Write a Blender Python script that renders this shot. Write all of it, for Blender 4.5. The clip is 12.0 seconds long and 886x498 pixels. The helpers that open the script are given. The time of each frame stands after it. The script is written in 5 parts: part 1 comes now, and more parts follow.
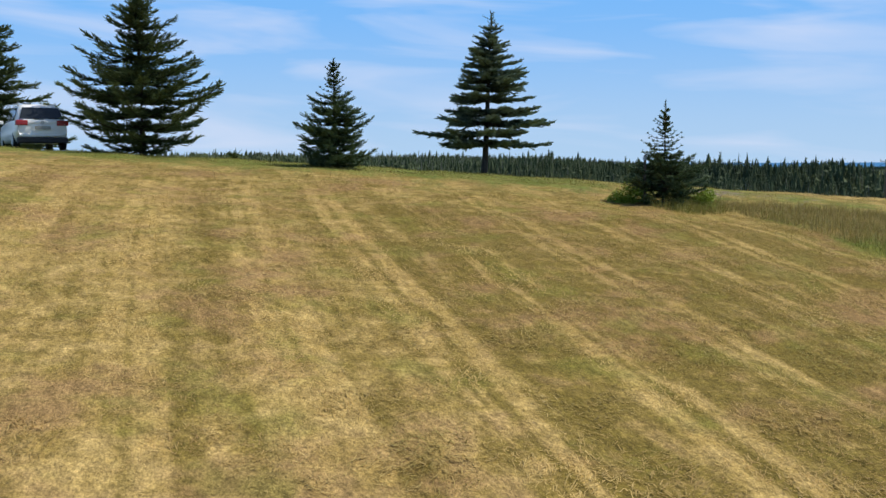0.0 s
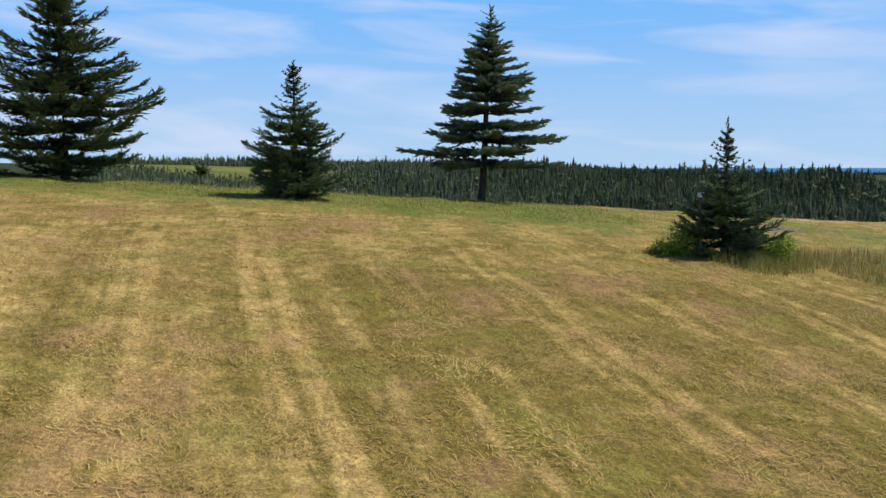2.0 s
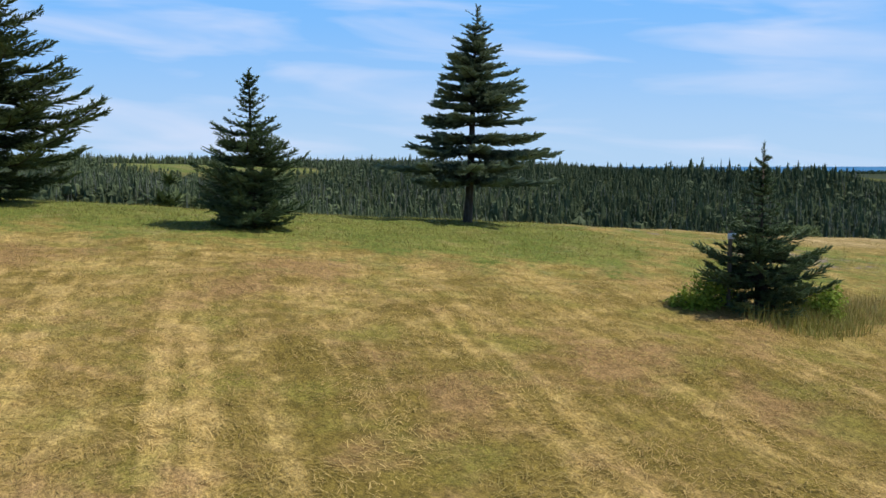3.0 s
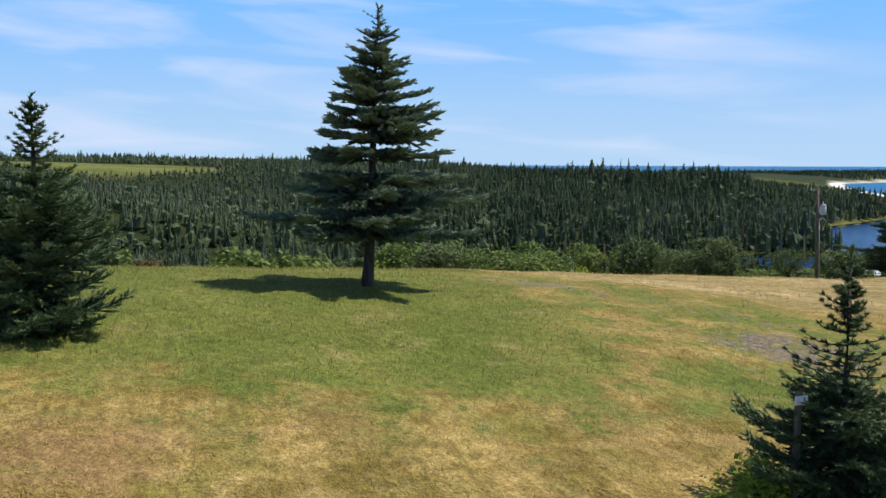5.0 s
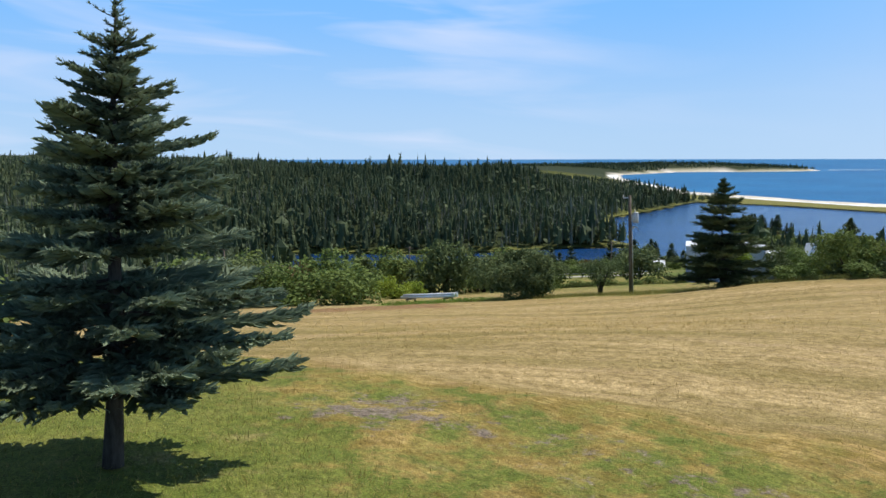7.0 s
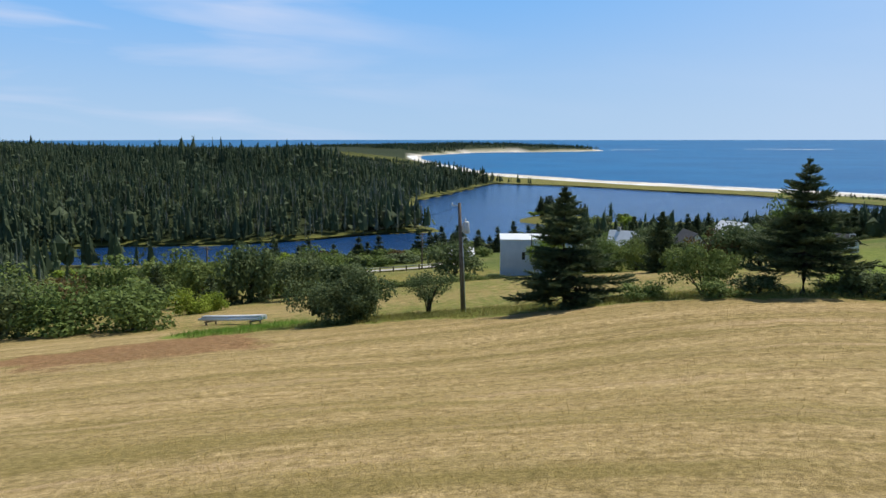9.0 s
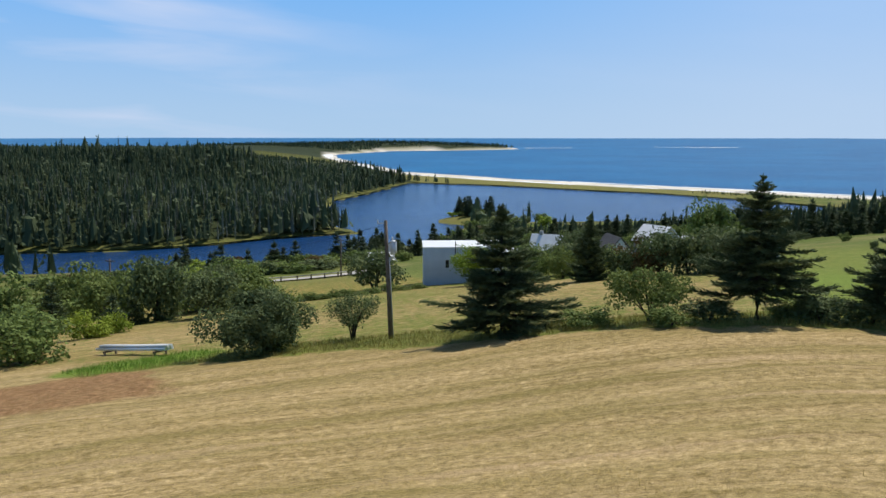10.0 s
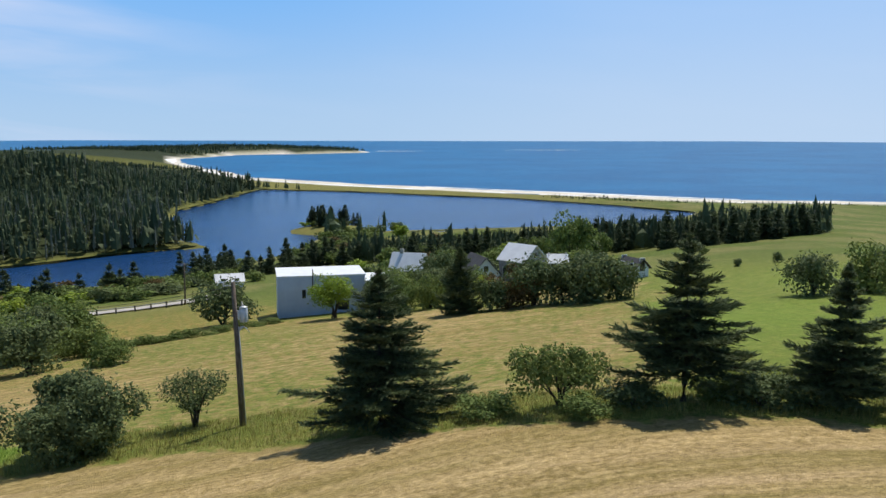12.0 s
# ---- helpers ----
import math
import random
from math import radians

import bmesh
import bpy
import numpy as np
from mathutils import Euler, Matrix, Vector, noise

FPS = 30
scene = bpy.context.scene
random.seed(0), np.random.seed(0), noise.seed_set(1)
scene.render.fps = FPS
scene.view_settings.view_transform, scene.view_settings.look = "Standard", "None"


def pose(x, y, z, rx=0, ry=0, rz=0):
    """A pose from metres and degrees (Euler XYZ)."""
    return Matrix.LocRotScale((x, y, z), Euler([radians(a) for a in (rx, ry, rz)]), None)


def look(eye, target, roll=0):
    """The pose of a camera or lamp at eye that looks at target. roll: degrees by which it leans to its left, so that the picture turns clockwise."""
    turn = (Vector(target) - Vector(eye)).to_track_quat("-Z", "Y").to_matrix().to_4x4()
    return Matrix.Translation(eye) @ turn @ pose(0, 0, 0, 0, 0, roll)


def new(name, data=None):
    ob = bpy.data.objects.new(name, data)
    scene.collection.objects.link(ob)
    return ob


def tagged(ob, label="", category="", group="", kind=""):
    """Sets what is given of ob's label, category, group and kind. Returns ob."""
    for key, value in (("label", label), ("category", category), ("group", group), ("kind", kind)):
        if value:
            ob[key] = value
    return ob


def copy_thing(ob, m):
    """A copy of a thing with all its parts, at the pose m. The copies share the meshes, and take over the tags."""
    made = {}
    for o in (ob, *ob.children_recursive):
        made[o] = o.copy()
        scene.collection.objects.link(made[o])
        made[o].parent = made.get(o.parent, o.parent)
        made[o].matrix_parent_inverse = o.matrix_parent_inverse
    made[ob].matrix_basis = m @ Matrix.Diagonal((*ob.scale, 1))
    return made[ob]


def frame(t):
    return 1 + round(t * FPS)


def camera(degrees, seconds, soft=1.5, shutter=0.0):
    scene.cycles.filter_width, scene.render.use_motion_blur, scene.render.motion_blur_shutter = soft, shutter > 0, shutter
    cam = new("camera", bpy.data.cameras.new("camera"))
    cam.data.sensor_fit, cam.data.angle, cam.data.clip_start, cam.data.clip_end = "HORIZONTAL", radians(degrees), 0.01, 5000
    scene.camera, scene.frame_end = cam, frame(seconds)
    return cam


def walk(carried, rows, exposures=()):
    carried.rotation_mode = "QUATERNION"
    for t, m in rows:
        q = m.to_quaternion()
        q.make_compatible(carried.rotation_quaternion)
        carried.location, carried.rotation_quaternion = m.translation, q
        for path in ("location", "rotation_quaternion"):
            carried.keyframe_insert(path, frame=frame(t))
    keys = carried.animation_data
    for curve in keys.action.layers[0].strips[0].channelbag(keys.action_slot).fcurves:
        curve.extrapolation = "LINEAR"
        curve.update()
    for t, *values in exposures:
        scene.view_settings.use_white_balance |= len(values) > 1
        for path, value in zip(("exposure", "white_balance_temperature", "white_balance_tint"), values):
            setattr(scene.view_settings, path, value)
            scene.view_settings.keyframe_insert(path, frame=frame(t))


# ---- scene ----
cam = camera(54.08, 12.0)
UNIT = 1.3      # metres in one unit of the plan, in which everything below is laid out
# seconds, place in plan units, turn in degrees
ROWS = [
    (0, -0.000, 0.000, -0.000, 84.034, 0.132, -0.000),
    (0.5, 0.027, 1.067, 0.030, 84.102, 0.140, -0.011),
    (1, 0.060, 2.224, 0.110, 84.214, 0.124, -0.014),
    (1.5, 0.101, 3.361, 0.287, 84.256, 0.135, -0.031),
    (2, 0.130, 4.591, 0.476, 84.325, -0.001, -0.358),
    (2.5, 0.187, 5.799, 0.695, 84.249, -0.027, -0.664),
    (4.5, 0.505, 10.422, 1.575, 84.137, -0.233, -5.428),
    (5, 0.579, 11.698, 1.786, 84.095, -0.285, -7.576),
    (5.5, 0.662, 13.045, 2.032, 84.085, -0.339, -10.233),
    (6, 0.829, 14.485, 2.291, 84.040, -0.206, -13.496),
    (6.5, 1.081, 16.097, 2.563, 83.970, -0.019, -17.320),
    (7, 1.399, 17.712, 2.853, 83.725, 0.026, -20.899),
    (7.5, 1.808, 19.358, 3.146, 83.411, 0.060, -24.413),
    (9.5, 5.040, 27.541, 4.694, 82.292, -0.070, -36.833),
    (10, 6.172, 29.507, 5.087, 82.304, -0.063, -39.528),
    (10.5, 7.390, 31.423, 5.527, 82.341, -0.034, -42.285),
    (11, 8.632, 33.260, 5.983, 82.362, -0.049, -44.851),
    (11.5, 10.029, 34.959, 6.470, 82.418, -0.013, -47.330),
    (12, 11.421, 36.554, 6.985, 82.462, -0.084, -49.307),
]
walk(cam, [(t, pose(x * UNIT, y * UNIT, z * UNIT, rx, ry, rz)) for t, x, y, z, rx, ry, rz in ROWS],
     [(0, -0.04), (2.5, 0.0), (4.5, 0.06), (7.5, 0.05), (9.5, -0.12), (12.0, -0.08)])

# ---- world, sun, exposure ----
SUN_AZ, SUN_EL = radians(79), radians(57)      # azimuth from north (+y) towards east (+x)
world = bpy.data.worlds.new("sky")
scene.world = world
world.use_nodes = True
wn = world.node_tree.nodes
wl = world.node_tree.links
wn.clear()
w_out = wn.new("ShaderNodeOutputWorld")
w_bg = wn.new("ShaderNodeBackground")
w_sky = wn.new("ShaderNodeTexSky")
w_sky.sky_type = "NISHITA"
w_sky.sun_disc = False
w_sky.sun_elevation, w_sky.sun_rotation = SUN_EL, SUN_AZ
w_sky.air_density, w_sky.dust_density, w_sky.ozone_density = 1.0, 0.1, 4.0
w_bg.inputs["Strength"].default_value = 0.082
# thin high cloud, laid on a flat layer overhead
w_tc = wn.new("ShaderNodeTexCoord")
w_sep = wn.new("ShaderNodeSeparateXYZ")
wl.new(w_tc.outputs["Generated"], w_sep.inputs[0])


def w_math(op, a, b=None):
    n = wn.new("ShaderNodeMath")
    n.operation = op
    for i, v in enumerate((a, b)):
        if v is None:
            continue
        if isinstance(v, (int, float)):
            n.inputs[i].default_value = v
        else:
            wl.new(v, n.inputs[i])
    return n.outputs[0]


w_az = w_math("ARCTAN2", w_sep.outputs[0], w_sep.outputs[1])
w_el = w_math("ARCSINE", w_sep.outputs[2])
w_cmb = wn.new("ShaderNodeCombineXYZ")
wl.new(w_math("MULTIPLY", w_az, 3.4), w_cmb.inputs[0])
wl.new(w_math("MULTIPLY", w_math("ADD", w_el, w_math("MULTIPLY", w_az, 0.05)), 22.0), w_cmb.inputs[1])
w_no = wn.new("ShaderNodeTexNoise")
w_no.inputs["Scale"].default_value = 1.0
w_no.inputs["Detail"].default_value = 4.0
w_no.inputs["Roughness"].default_value = 0.48
w_no.inputs["Distortion"].default_value = 0.5
wl.new(w_cmb.outputs[0], w_no.inputs["Vector"])
w_rp = wn.new("ShaderNodeValToRGB")
w_rp.color_ramp.elements[0].position, w_rp.color_ramp.elements[1].position = 0.46, 0.76
wl.new(w_no.outputs["Fac"], w_rp.inputs[0])


def w_mix(fac, a, b):
    n = wn.new("ShaderNodeMix")
    n.data_type = "RGBA"
    for i, v in ((0, fac), (6, a), (7, b)):
        if isinstance(v, (int, float)):
            n.inputs[i].default_value = v
        elif isinstance(v, tuple):
            n.inputs[i].default_value = (*v, 1)
        else:
            wl.new(v, n.inputs[i])
    return n.outputs[2]


def w_range(v, lo, hi):
    n = wn.new("ShaderNodeMapRange")
    n.interpolation_type = "SMOOTHSTEP"
    wl.new(v, n.inputs["Value"])
    n.inputs["From Min"].default_value, n.inputs["From Max"].default_value = lo, hi
    return n.outputs["Result"]


# summer haze low down, clear blue above it
w_low = w_mix(w_range(w_sep.outputs[2], -0.02, 0.19), (5.6, 8.0, 10.9), (2.45, 6.1, 11.9))
w_blue = w_mix(w_range(w_sep.outputs[2], 0.20, 0.55), w_low, w_sky.outputs[0])
# the streaks lie to the north, a thin veil to the east
w_north = w_range(w_math("SUBTRACT", w_sep.outputs[1], w_math("MULTIPLY", w_sep.outputs[0], 0.55)), 0.40, 0.82)
w_cover = w_math("MULTIPLY", w_rp.outputs[0], w_math("ADD", w_math("MULTIPLY", w_north, 0.76), 0.06))
w_cloudy = w_mix(w_cover, w_blue, (8.8, 9.6, 11.9))
# a thin bright veil over the sea, to the east
w_veil = w_math("MULTIPLY", w_range(w_math("SUBTRACT", w_sep.outputs[0], w_math("MULTIPLY", w_sep.outputs[1], 0.25)), 0.35, 0.9), w_math("SUBTRACT", 1.0, w_range(w_sep.outputs[2], 0.18, 0.55)))
w_cloudy = w_mix(w_math("MULTIPLY", w_veil, 0.36), w_cloudy, (8.4, 9.8, 12.2))
wl.new(w_cloudy, w_bg.inputs["Color"])
wl.new(w_bg.outputs[0], w_out.inputs[0])

sun_data = bpy.data.lights.new("sun", "SUN")
sun_data.energy, sun_data.angle, sun_data.color = 4.9, radians(0.53), (1.0, 0.945, 0.85)
sun = new("sun", sun_data)
sun_way = Vector((math.sin(SUN_AZ) * math.cos(SUN_EL), math.cos(SUN_AZ) * math.cos(SUN_EL), math.sin(SUN_EL)))
sun.matrix_world = look(sun_way * 200, (0, 0, 0))


# ---- materials ----
class Nodes:
    """Short hand for one procedural material."""

    def __init__(self, name, rough=0.85, spec=0.25):
        self.m = bpy.data.materials.new(name)
        self.m.use_nodes = True
        self.t = self.m.node_tree
        self.b = self.t.nodes["Principled BSDF"]
        self.b.inputs["Roughness"].default_value = rough
        self.b.inputs["Specular IOR Level"].default_value = spec

    def put(self, socket, v):
        if isinstance(v, (int, float)):
            socket.default_value = v
        elif isinstance(v, tuple):
            socket.default_value = (*v, 1)[:len(socket.default_value)] if len(v) == 3 else v
        else:
            self.t.links.new(v, socket)

    def geo(self):
        return self.t.nodes.new("ShaderNodeNewGeometry").outputs["Position"]

    def island(self):
        return self.t.nodes.new("ShaderNodeNewGeometry").outputs["Random Per Island"]

    def obj(self):
        return self.t.nodes.new("ShaderNodeTexCoord").outputs["Object"]

    def rnd(self):
        return self.t.nodes.new("ShaderNodeObjectInfo").outputs["Random"]

    def attr(self, name, out="Fac"):
        n = self.t.nodes.new("ShaderNodeAttribute")
        n.attribute_name = name
        return n.outputs[out]

    def rgb(self, name):
        n = self.t.nodes.new("ShaderNodeSeparateColor")
        self.t.links.new(self.attr(name, "Color"), n.inputs[0])
        return n.outputs

    def scaled(self, vec, s):
        n = self.t.nodes.new("ShaderNodeMapping")
        n.inputs["Scale"].default_value = s
        self.t.links.new(vec, n.inputs[0])
        return n.outputs[0]

    def noise(self, vec, scale, detail=3.0, rough=0.55):
        n = self.t.nodes.new("ShaderNodeTexNoise")
        self.t.links.new(vec, n.inputs["Vector"])
        n.inputs["Scale"].default_value, n.inputs["Detail"].default_value, n.inputs["Roughness"].default_value = scale, detail, rough
        return n.outputs["Fac"]

    def math(self, op, a, b=0.0):
        n = self.t.nodes.new("ShaderNodeMath")
        n.operation = op
        self.put(n.inputs[0], a)
        self.put(n.inputs[1], b)
        return n.outputs[0]

    def ramp(self, fac, lo, hi, to_lo=0.0, to_hi=1.0):
        n = self.t.nodes.new("ShaderNodeMapRange")
        n.interpolation_type = "SMOOTHSTEP"
        self.put(n.inputs["Value"], fac)
        for k, v in (("From Min", lo), ("From Max", hi), ("To Min", to_lo), ("To Max", to_hi)):
            n.inputs[k].default_value = v
        return n.outputs["Result"]

    def mix(self, fac, a, b, blend="MIX"):
        n = self.t.nodes.new("ShaderNodeMix")
        n.data_type, n.blend_type = "RGBA", blend
        self.put(n.inputs[0], fac)
        self.put(n.inputs[6], a)
        self.put(n.inputs[7], b)
        return n.outputs[2]

    def bump(self, height, strength=0.4, dist=0.02):
        n = self.t.nodes.new("ShaderNodeBump")
        n.inputs["Strength"].default_value, n.inputs["Distance"].default_value = strength, dist
        self.t.links.new(height, n.inputs["Height"])
        self.t.links.new(n.outputs[0], self.b.inputs["Normal"])

    def color(self, v):
        self.put(self.b.inputs["Base Color"], v)
        return self.m

    def thin(self, v, share):
        """A thin leaf: part of the light comes through from behind."""
        self.color(v)
        tr = self.t.nodes.new("ShaderNodeBsdfTranslucent")
        self.put(tr.inputs["Color"], v)
        mx = self.t.nodes.new("ShaderNodeMixShader")
        mx.inputs[0].default_value = share
        out = self.t.nodes["Material Output"]
        self.t.links.new(self.b.outputs[0], mx.inputs[1])
        self.t.links.new(tr.outputs[0], mx.inputs[2])
        self.t.links.new(mx.outputs[0], out.inputs["Surface"])
        return self.m


STRAW, HAY, OLIVE, RUST = (0.50, 0.360, 0.138), (0.350, 0.245, 0.078), (0.178, 0.133, 0.031), (0.29, 0.175, 0.08)
LUSH, FIELD = (0.136, 0.166, 0.032), (0.20, 0.19, 0.04)


def ground_material():
    n = Nodes("meadow", 0.95, 0.1)
    z1, z2, z3 = n.rgb("zone"), n.rgb("zone_b"), n.rgb("zone_c")
    pos, sw = n.geo(), n.attr("swath", "Vector")
    rows = n.noise(n.scaled(sw, (1.35, 0.055, 1.0)), 1.0, 3.0, 0.6)
    rows2 = n.noise(n.scaled(sw, (4.5, 0.30, 1.0)), 1.0, 4.0, 0.65)
    patch = n.noise(pos, 0.32, 4.0, 0.6)
    clump = n.noise(pos, 2.2, 4.0, 0.65)
    grain = n.noise(n.scaled(pos, (1.0, 1.0, 0.3)), 22.0, 4.0, 0.75)
    fine = n.noise(n.scaled(sw, (60.0, 22.0, 1.0)), 1.0, 2.0, 0.7)
    sx = n.t.nodes.new("ShaderNodeSeparateXYZ")
    n.t.links.new(sw, sx.inputs[0])
    lane = n.math("ADD", sx.outputs[0], n.math("MULTIPLY", n.math("SUBTRACT", n.noise(n.scaled(sw, (0.5, 0.25, 1.0)), 1.0, 2.0), 0.5), 0.55))
    lane = n.math("MULTIPLY", n.math("ABSOLUTE", n.math("SUBTRACT", n.math("FRACT", n.math("ADD", n.math("MULTIPLY", lane, 1 / 1.5), 20.4667)), 0.5)), 1.5)
    band = n.math("MULTIPLY", n.ramp(n.math("ABSOLUTE", n.math("SUBTRACT", lane, 0.17)), 0.03, 0.17, 1.0, 0.0), n.ramp(n.math("ADD", n.math("MULTIPLY", rows2, 0.5), n.math("MULTIPLY", n.noise(n.scaled(sw, (0.7, 0.12, 1.0)), 1.0, 3.0), 0.5)), 0.36, 0.56))
    lay = n.t.nodes.new("ShaderNodeSeparateXYZ")
    n.t.links.new(n.attr("lay", "Vector"), lay.inputs[0])
    band = n.math("MULTIPLY", band, lay.outputs[0])
    mott = n.noise(pos, 0.75, 5.0, 0.62)
    rows = n.math("ADD", n.math("MULTIPLY", rows, lay.outputs[0]), n.math("MULTIPLY", mott, n.math("SUBTRACT", 1.0, lay.outputs[0])))
    s = n.math("ADD", n.math("MULTIPLY", rows, 0.48), n.math("ADD", n.math("MULTIPLY", rows2, 0.22), n.math("MULTIPLY", clump, 0.30)))
    s = n.math("ADD", s, lay.outputs[1])
    s = n.math("ADD", s, n.math("MULTIPLY", band, 0.22))
    dry = n.mix(n.ramp(s, 0.40, 0.62), OLIVE, n.mix(n.ramp(clump, 0.35, 0.7), HAY, STRAW))
    dry = n.mix(n.math("MULTIPLY", n.ramp(n.noise(pos, 0.55, 4.0, 0.65), 0.48, 0.66), 0.72), dry, RUST)
    dry = n.mix(n.math("MULTIPLY", n.ramp(n.noise(pos, 0.9, 3.0), 0.50, 0.68), 0.55), dry, FIELD)
    pale = n.mix(n.ramp(n.math("ADD", n.math("ADD", n.math("MULTIPLY", rows2, 0.22), n.math("MULTIPLY", rows, 0.30)), n.math("ADD", n.math("MULTIPLY", clump, 0.48), n.math("MULTIPLY", band, 0.03))), 0.36, 0.66), (0.228, 0.166, 0.062), (0.530, 0.395, 0.195))
    wide = n.noise(n.scaled(sw, (0.42, 0.035, 1.0)), 1.0, 4.0, 0.6)
    wide2 = n.noise(n.scaled(sw, (0.8, 0.05, 1.0)), 1.3, 4.0, 0.65)
    pale = n.mix(n.ramp(wide, 0.42, 0.64, 0.0, 0.75), pale, (0.215, 0.172, 0.054))
    pale = n.mix(n.ramp(wide2, 0.52, 0.70, 0.0, 0.6), pale, (0.47, 0.34, 0.19))
    col = n.mix(z1[1], dry, pale)
    lush = n.mix(n.ramp(n.noise(pos, 0.5, 5.0, 0.65), 0.42, 0.66), LUSH, (0.200, 0.208, 0.048))
    lush = n.mix(n.math("MULTIPLY", n.ramp(clump, 0.5, 0.75), 0.6), lush, (0.07, 0.10, 0.018))
    lush = n.mix(n.ramp(n.noise(pos, 0.9, 5.0, 0.7), 0.54, 0.70, 0.0, 0.5), lush, (0.36, 0.27, 0.125))
    g = n.ramp(n.math("ADD", z1[0], n.math("MULTIPLY", n.math("SUBTRACT", n.noise(pos, 1.1, 6.0, 0.7), 0.5), 2.0)), 0.30, 0.70)
    col = n.mix(g, col, lush)
    red = n.mix(n.ramp(clump, 0.4, 0.65), (0.215, 0.122, 0.054), (0.33, 0.200, 0.095))
    col = n.mix(n.ramp(n.math("ADD", z1[2], n.math("MULTIPLY", n.math("SUBTRACT", patch, 0.5), 0.5)), 0.3, 0.7), col, red)
    grav = n.mix(n.ramp(n.noise(pos, 9.0, 5.0, 0.7), 0.35, 0.7), (0.14, 0.110, 0.085), (0.30, 0.245, 0.195))
    col = n.mix(n.ramp(n.math("ADD", z2[0], n.math("MULTIPLY", n.math("SUBTRACT", n.noise(pos, 1.6, 6.0, 0.75), 0.5), 3.4)), 0.62, 1.0), col, grav)
    far = n.mix(n.ramp(n.noise(n.scaled(pos, (1, 1, 0)), 0.035, 4.0), 0.4, 0.62), (0.10, 0.135, 0.028), (0.18, 0.175, 0.06))
    far = n.mix(n.math("MULTIPLY", n.ramp(n.noise(pos, 0.4, 3.0), 0.4, 0.7), 0.35), far, (0.10, 0.12, 0.025))
    col = n.mix(z2[1], col, far)
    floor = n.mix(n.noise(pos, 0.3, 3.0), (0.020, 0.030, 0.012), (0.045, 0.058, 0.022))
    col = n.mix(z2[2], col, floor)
    marsh = n.mix(n.noise(pos, 0.12, 3.0), (0.14, 0.165, 0.035), (0.22, 0.18, 0.065))
    col = n.mix(z3[0], col, marsh)
    col = n.mix(z3[1], col, n.mix(n.noise(pos, 0.2, 3.0), (0.62, 0.56, 0.46), (0.74, 0.70, 0.62)))
    col = n.mix(z3[2], col, n.mix(n.noise(pos, 1.5, 4.0), (0.12, 0.20, 0.026), (0.20, 0.28, 0.045)))
    tone = n.ramp(n.math("ADD", n.math("MULTIPLY", grain, 0.6), n.math("MULTIPLY", fine, 0.4)), 0.28, 0.72, 0.44, 1.46)
    tuft = n.noise(n.scaled(sw, (9.0, 5.0, 1.0)), 1.0, 5.0, 0.7)
    tone = n.math("MULTIPLY", tone, n.ramp(tuft, 0.34, 0.66, 0.74, 1.26))
    cmb = n.t.nodes.new("ShaderNodeCombineColor")
    for i in range(3):
        n.put(cmb.inputs[i], tone)
    col = n.mix(1.0, col, cmb.outputs[0], "MULTIPLY")
    n.bump(n.math("ADD", grain, n.math("MULTIPLY", clump, 1.5)), 0.7, 0.05)
    return n.color(col)


def blade_material():
    n = Nodes("grass_blade", 0.75, 0.2)
    c = n.attr("tint", "Color")
    return n.thin(c, 0.3)


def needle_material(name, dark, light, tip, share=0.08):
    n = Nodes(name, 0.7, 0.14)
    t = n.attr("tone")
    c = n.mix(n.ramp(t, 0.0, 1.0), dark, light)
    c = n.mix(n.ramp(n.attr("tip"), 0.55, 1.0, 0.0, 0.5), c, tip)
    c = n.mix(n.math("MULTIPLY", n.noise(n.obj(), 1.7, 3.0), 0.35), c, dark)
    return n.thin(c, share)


def leaf_material(name, dark, light):
    n = Nodes(name, 0.7, 0.12)
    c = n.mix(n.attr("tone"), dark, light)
    c = n.mix(n.math("MULTIPLY", n.rnd(), 0.35), c, (light[0] * 1.25, light[1] * 1.0, light[2]))
    return n.thin(c, 0.3)


def bark_material(name, a, b):
    n = Nodes(name, 0.9, 0.15)
    v = n.noise(n.scaled(n.obj(), (14, 14, 3)), 1.0, 5.0, 0.7)
    n.bump(v, 0.6, 0.02)
    return n.color(n.mix(n.ramp(v, 0.3, 0.7), a, b))


def plain(name, a, b, scale=3.0, rough=0.6, metal=0.0, spec=0.3, bump=0.1):
    n = Nodes(name, rough, spec)
    n.b.inputs["Metallic"].default_value = metal
    v = n.noise(n.obj(), scale, 5.0, 0.65)
    n.bump(v, bump, 0.01)
    return n.color(n.mix(n.ramp(v, 0.3, 0.7), a, b))


def water_material(name, a, b, rough, wave, spec, chop=0.9):
    n = Nodes(name, rough, spec)
    pos = n.geo()
    v = n.noise(n.scaled(pos, (1, 1, 0)), 0.006, 4.0)
    v2 = n.noise(n.scaled(pos, (0.4, 1.2, 0)), 0.05, 4.0)
    n.bump(n.noise(n.scaled(pos, (1, 1, 0)), wave, 5.0, 0.65), chop, 0.5)
    return n.color(n.mix(n.ramp(n.math("ADD", n.math("MULTIPLY", v, 0.7), n.math("MULTIPLY", v2, 0.3)), 0.38, 0.62), a, b))


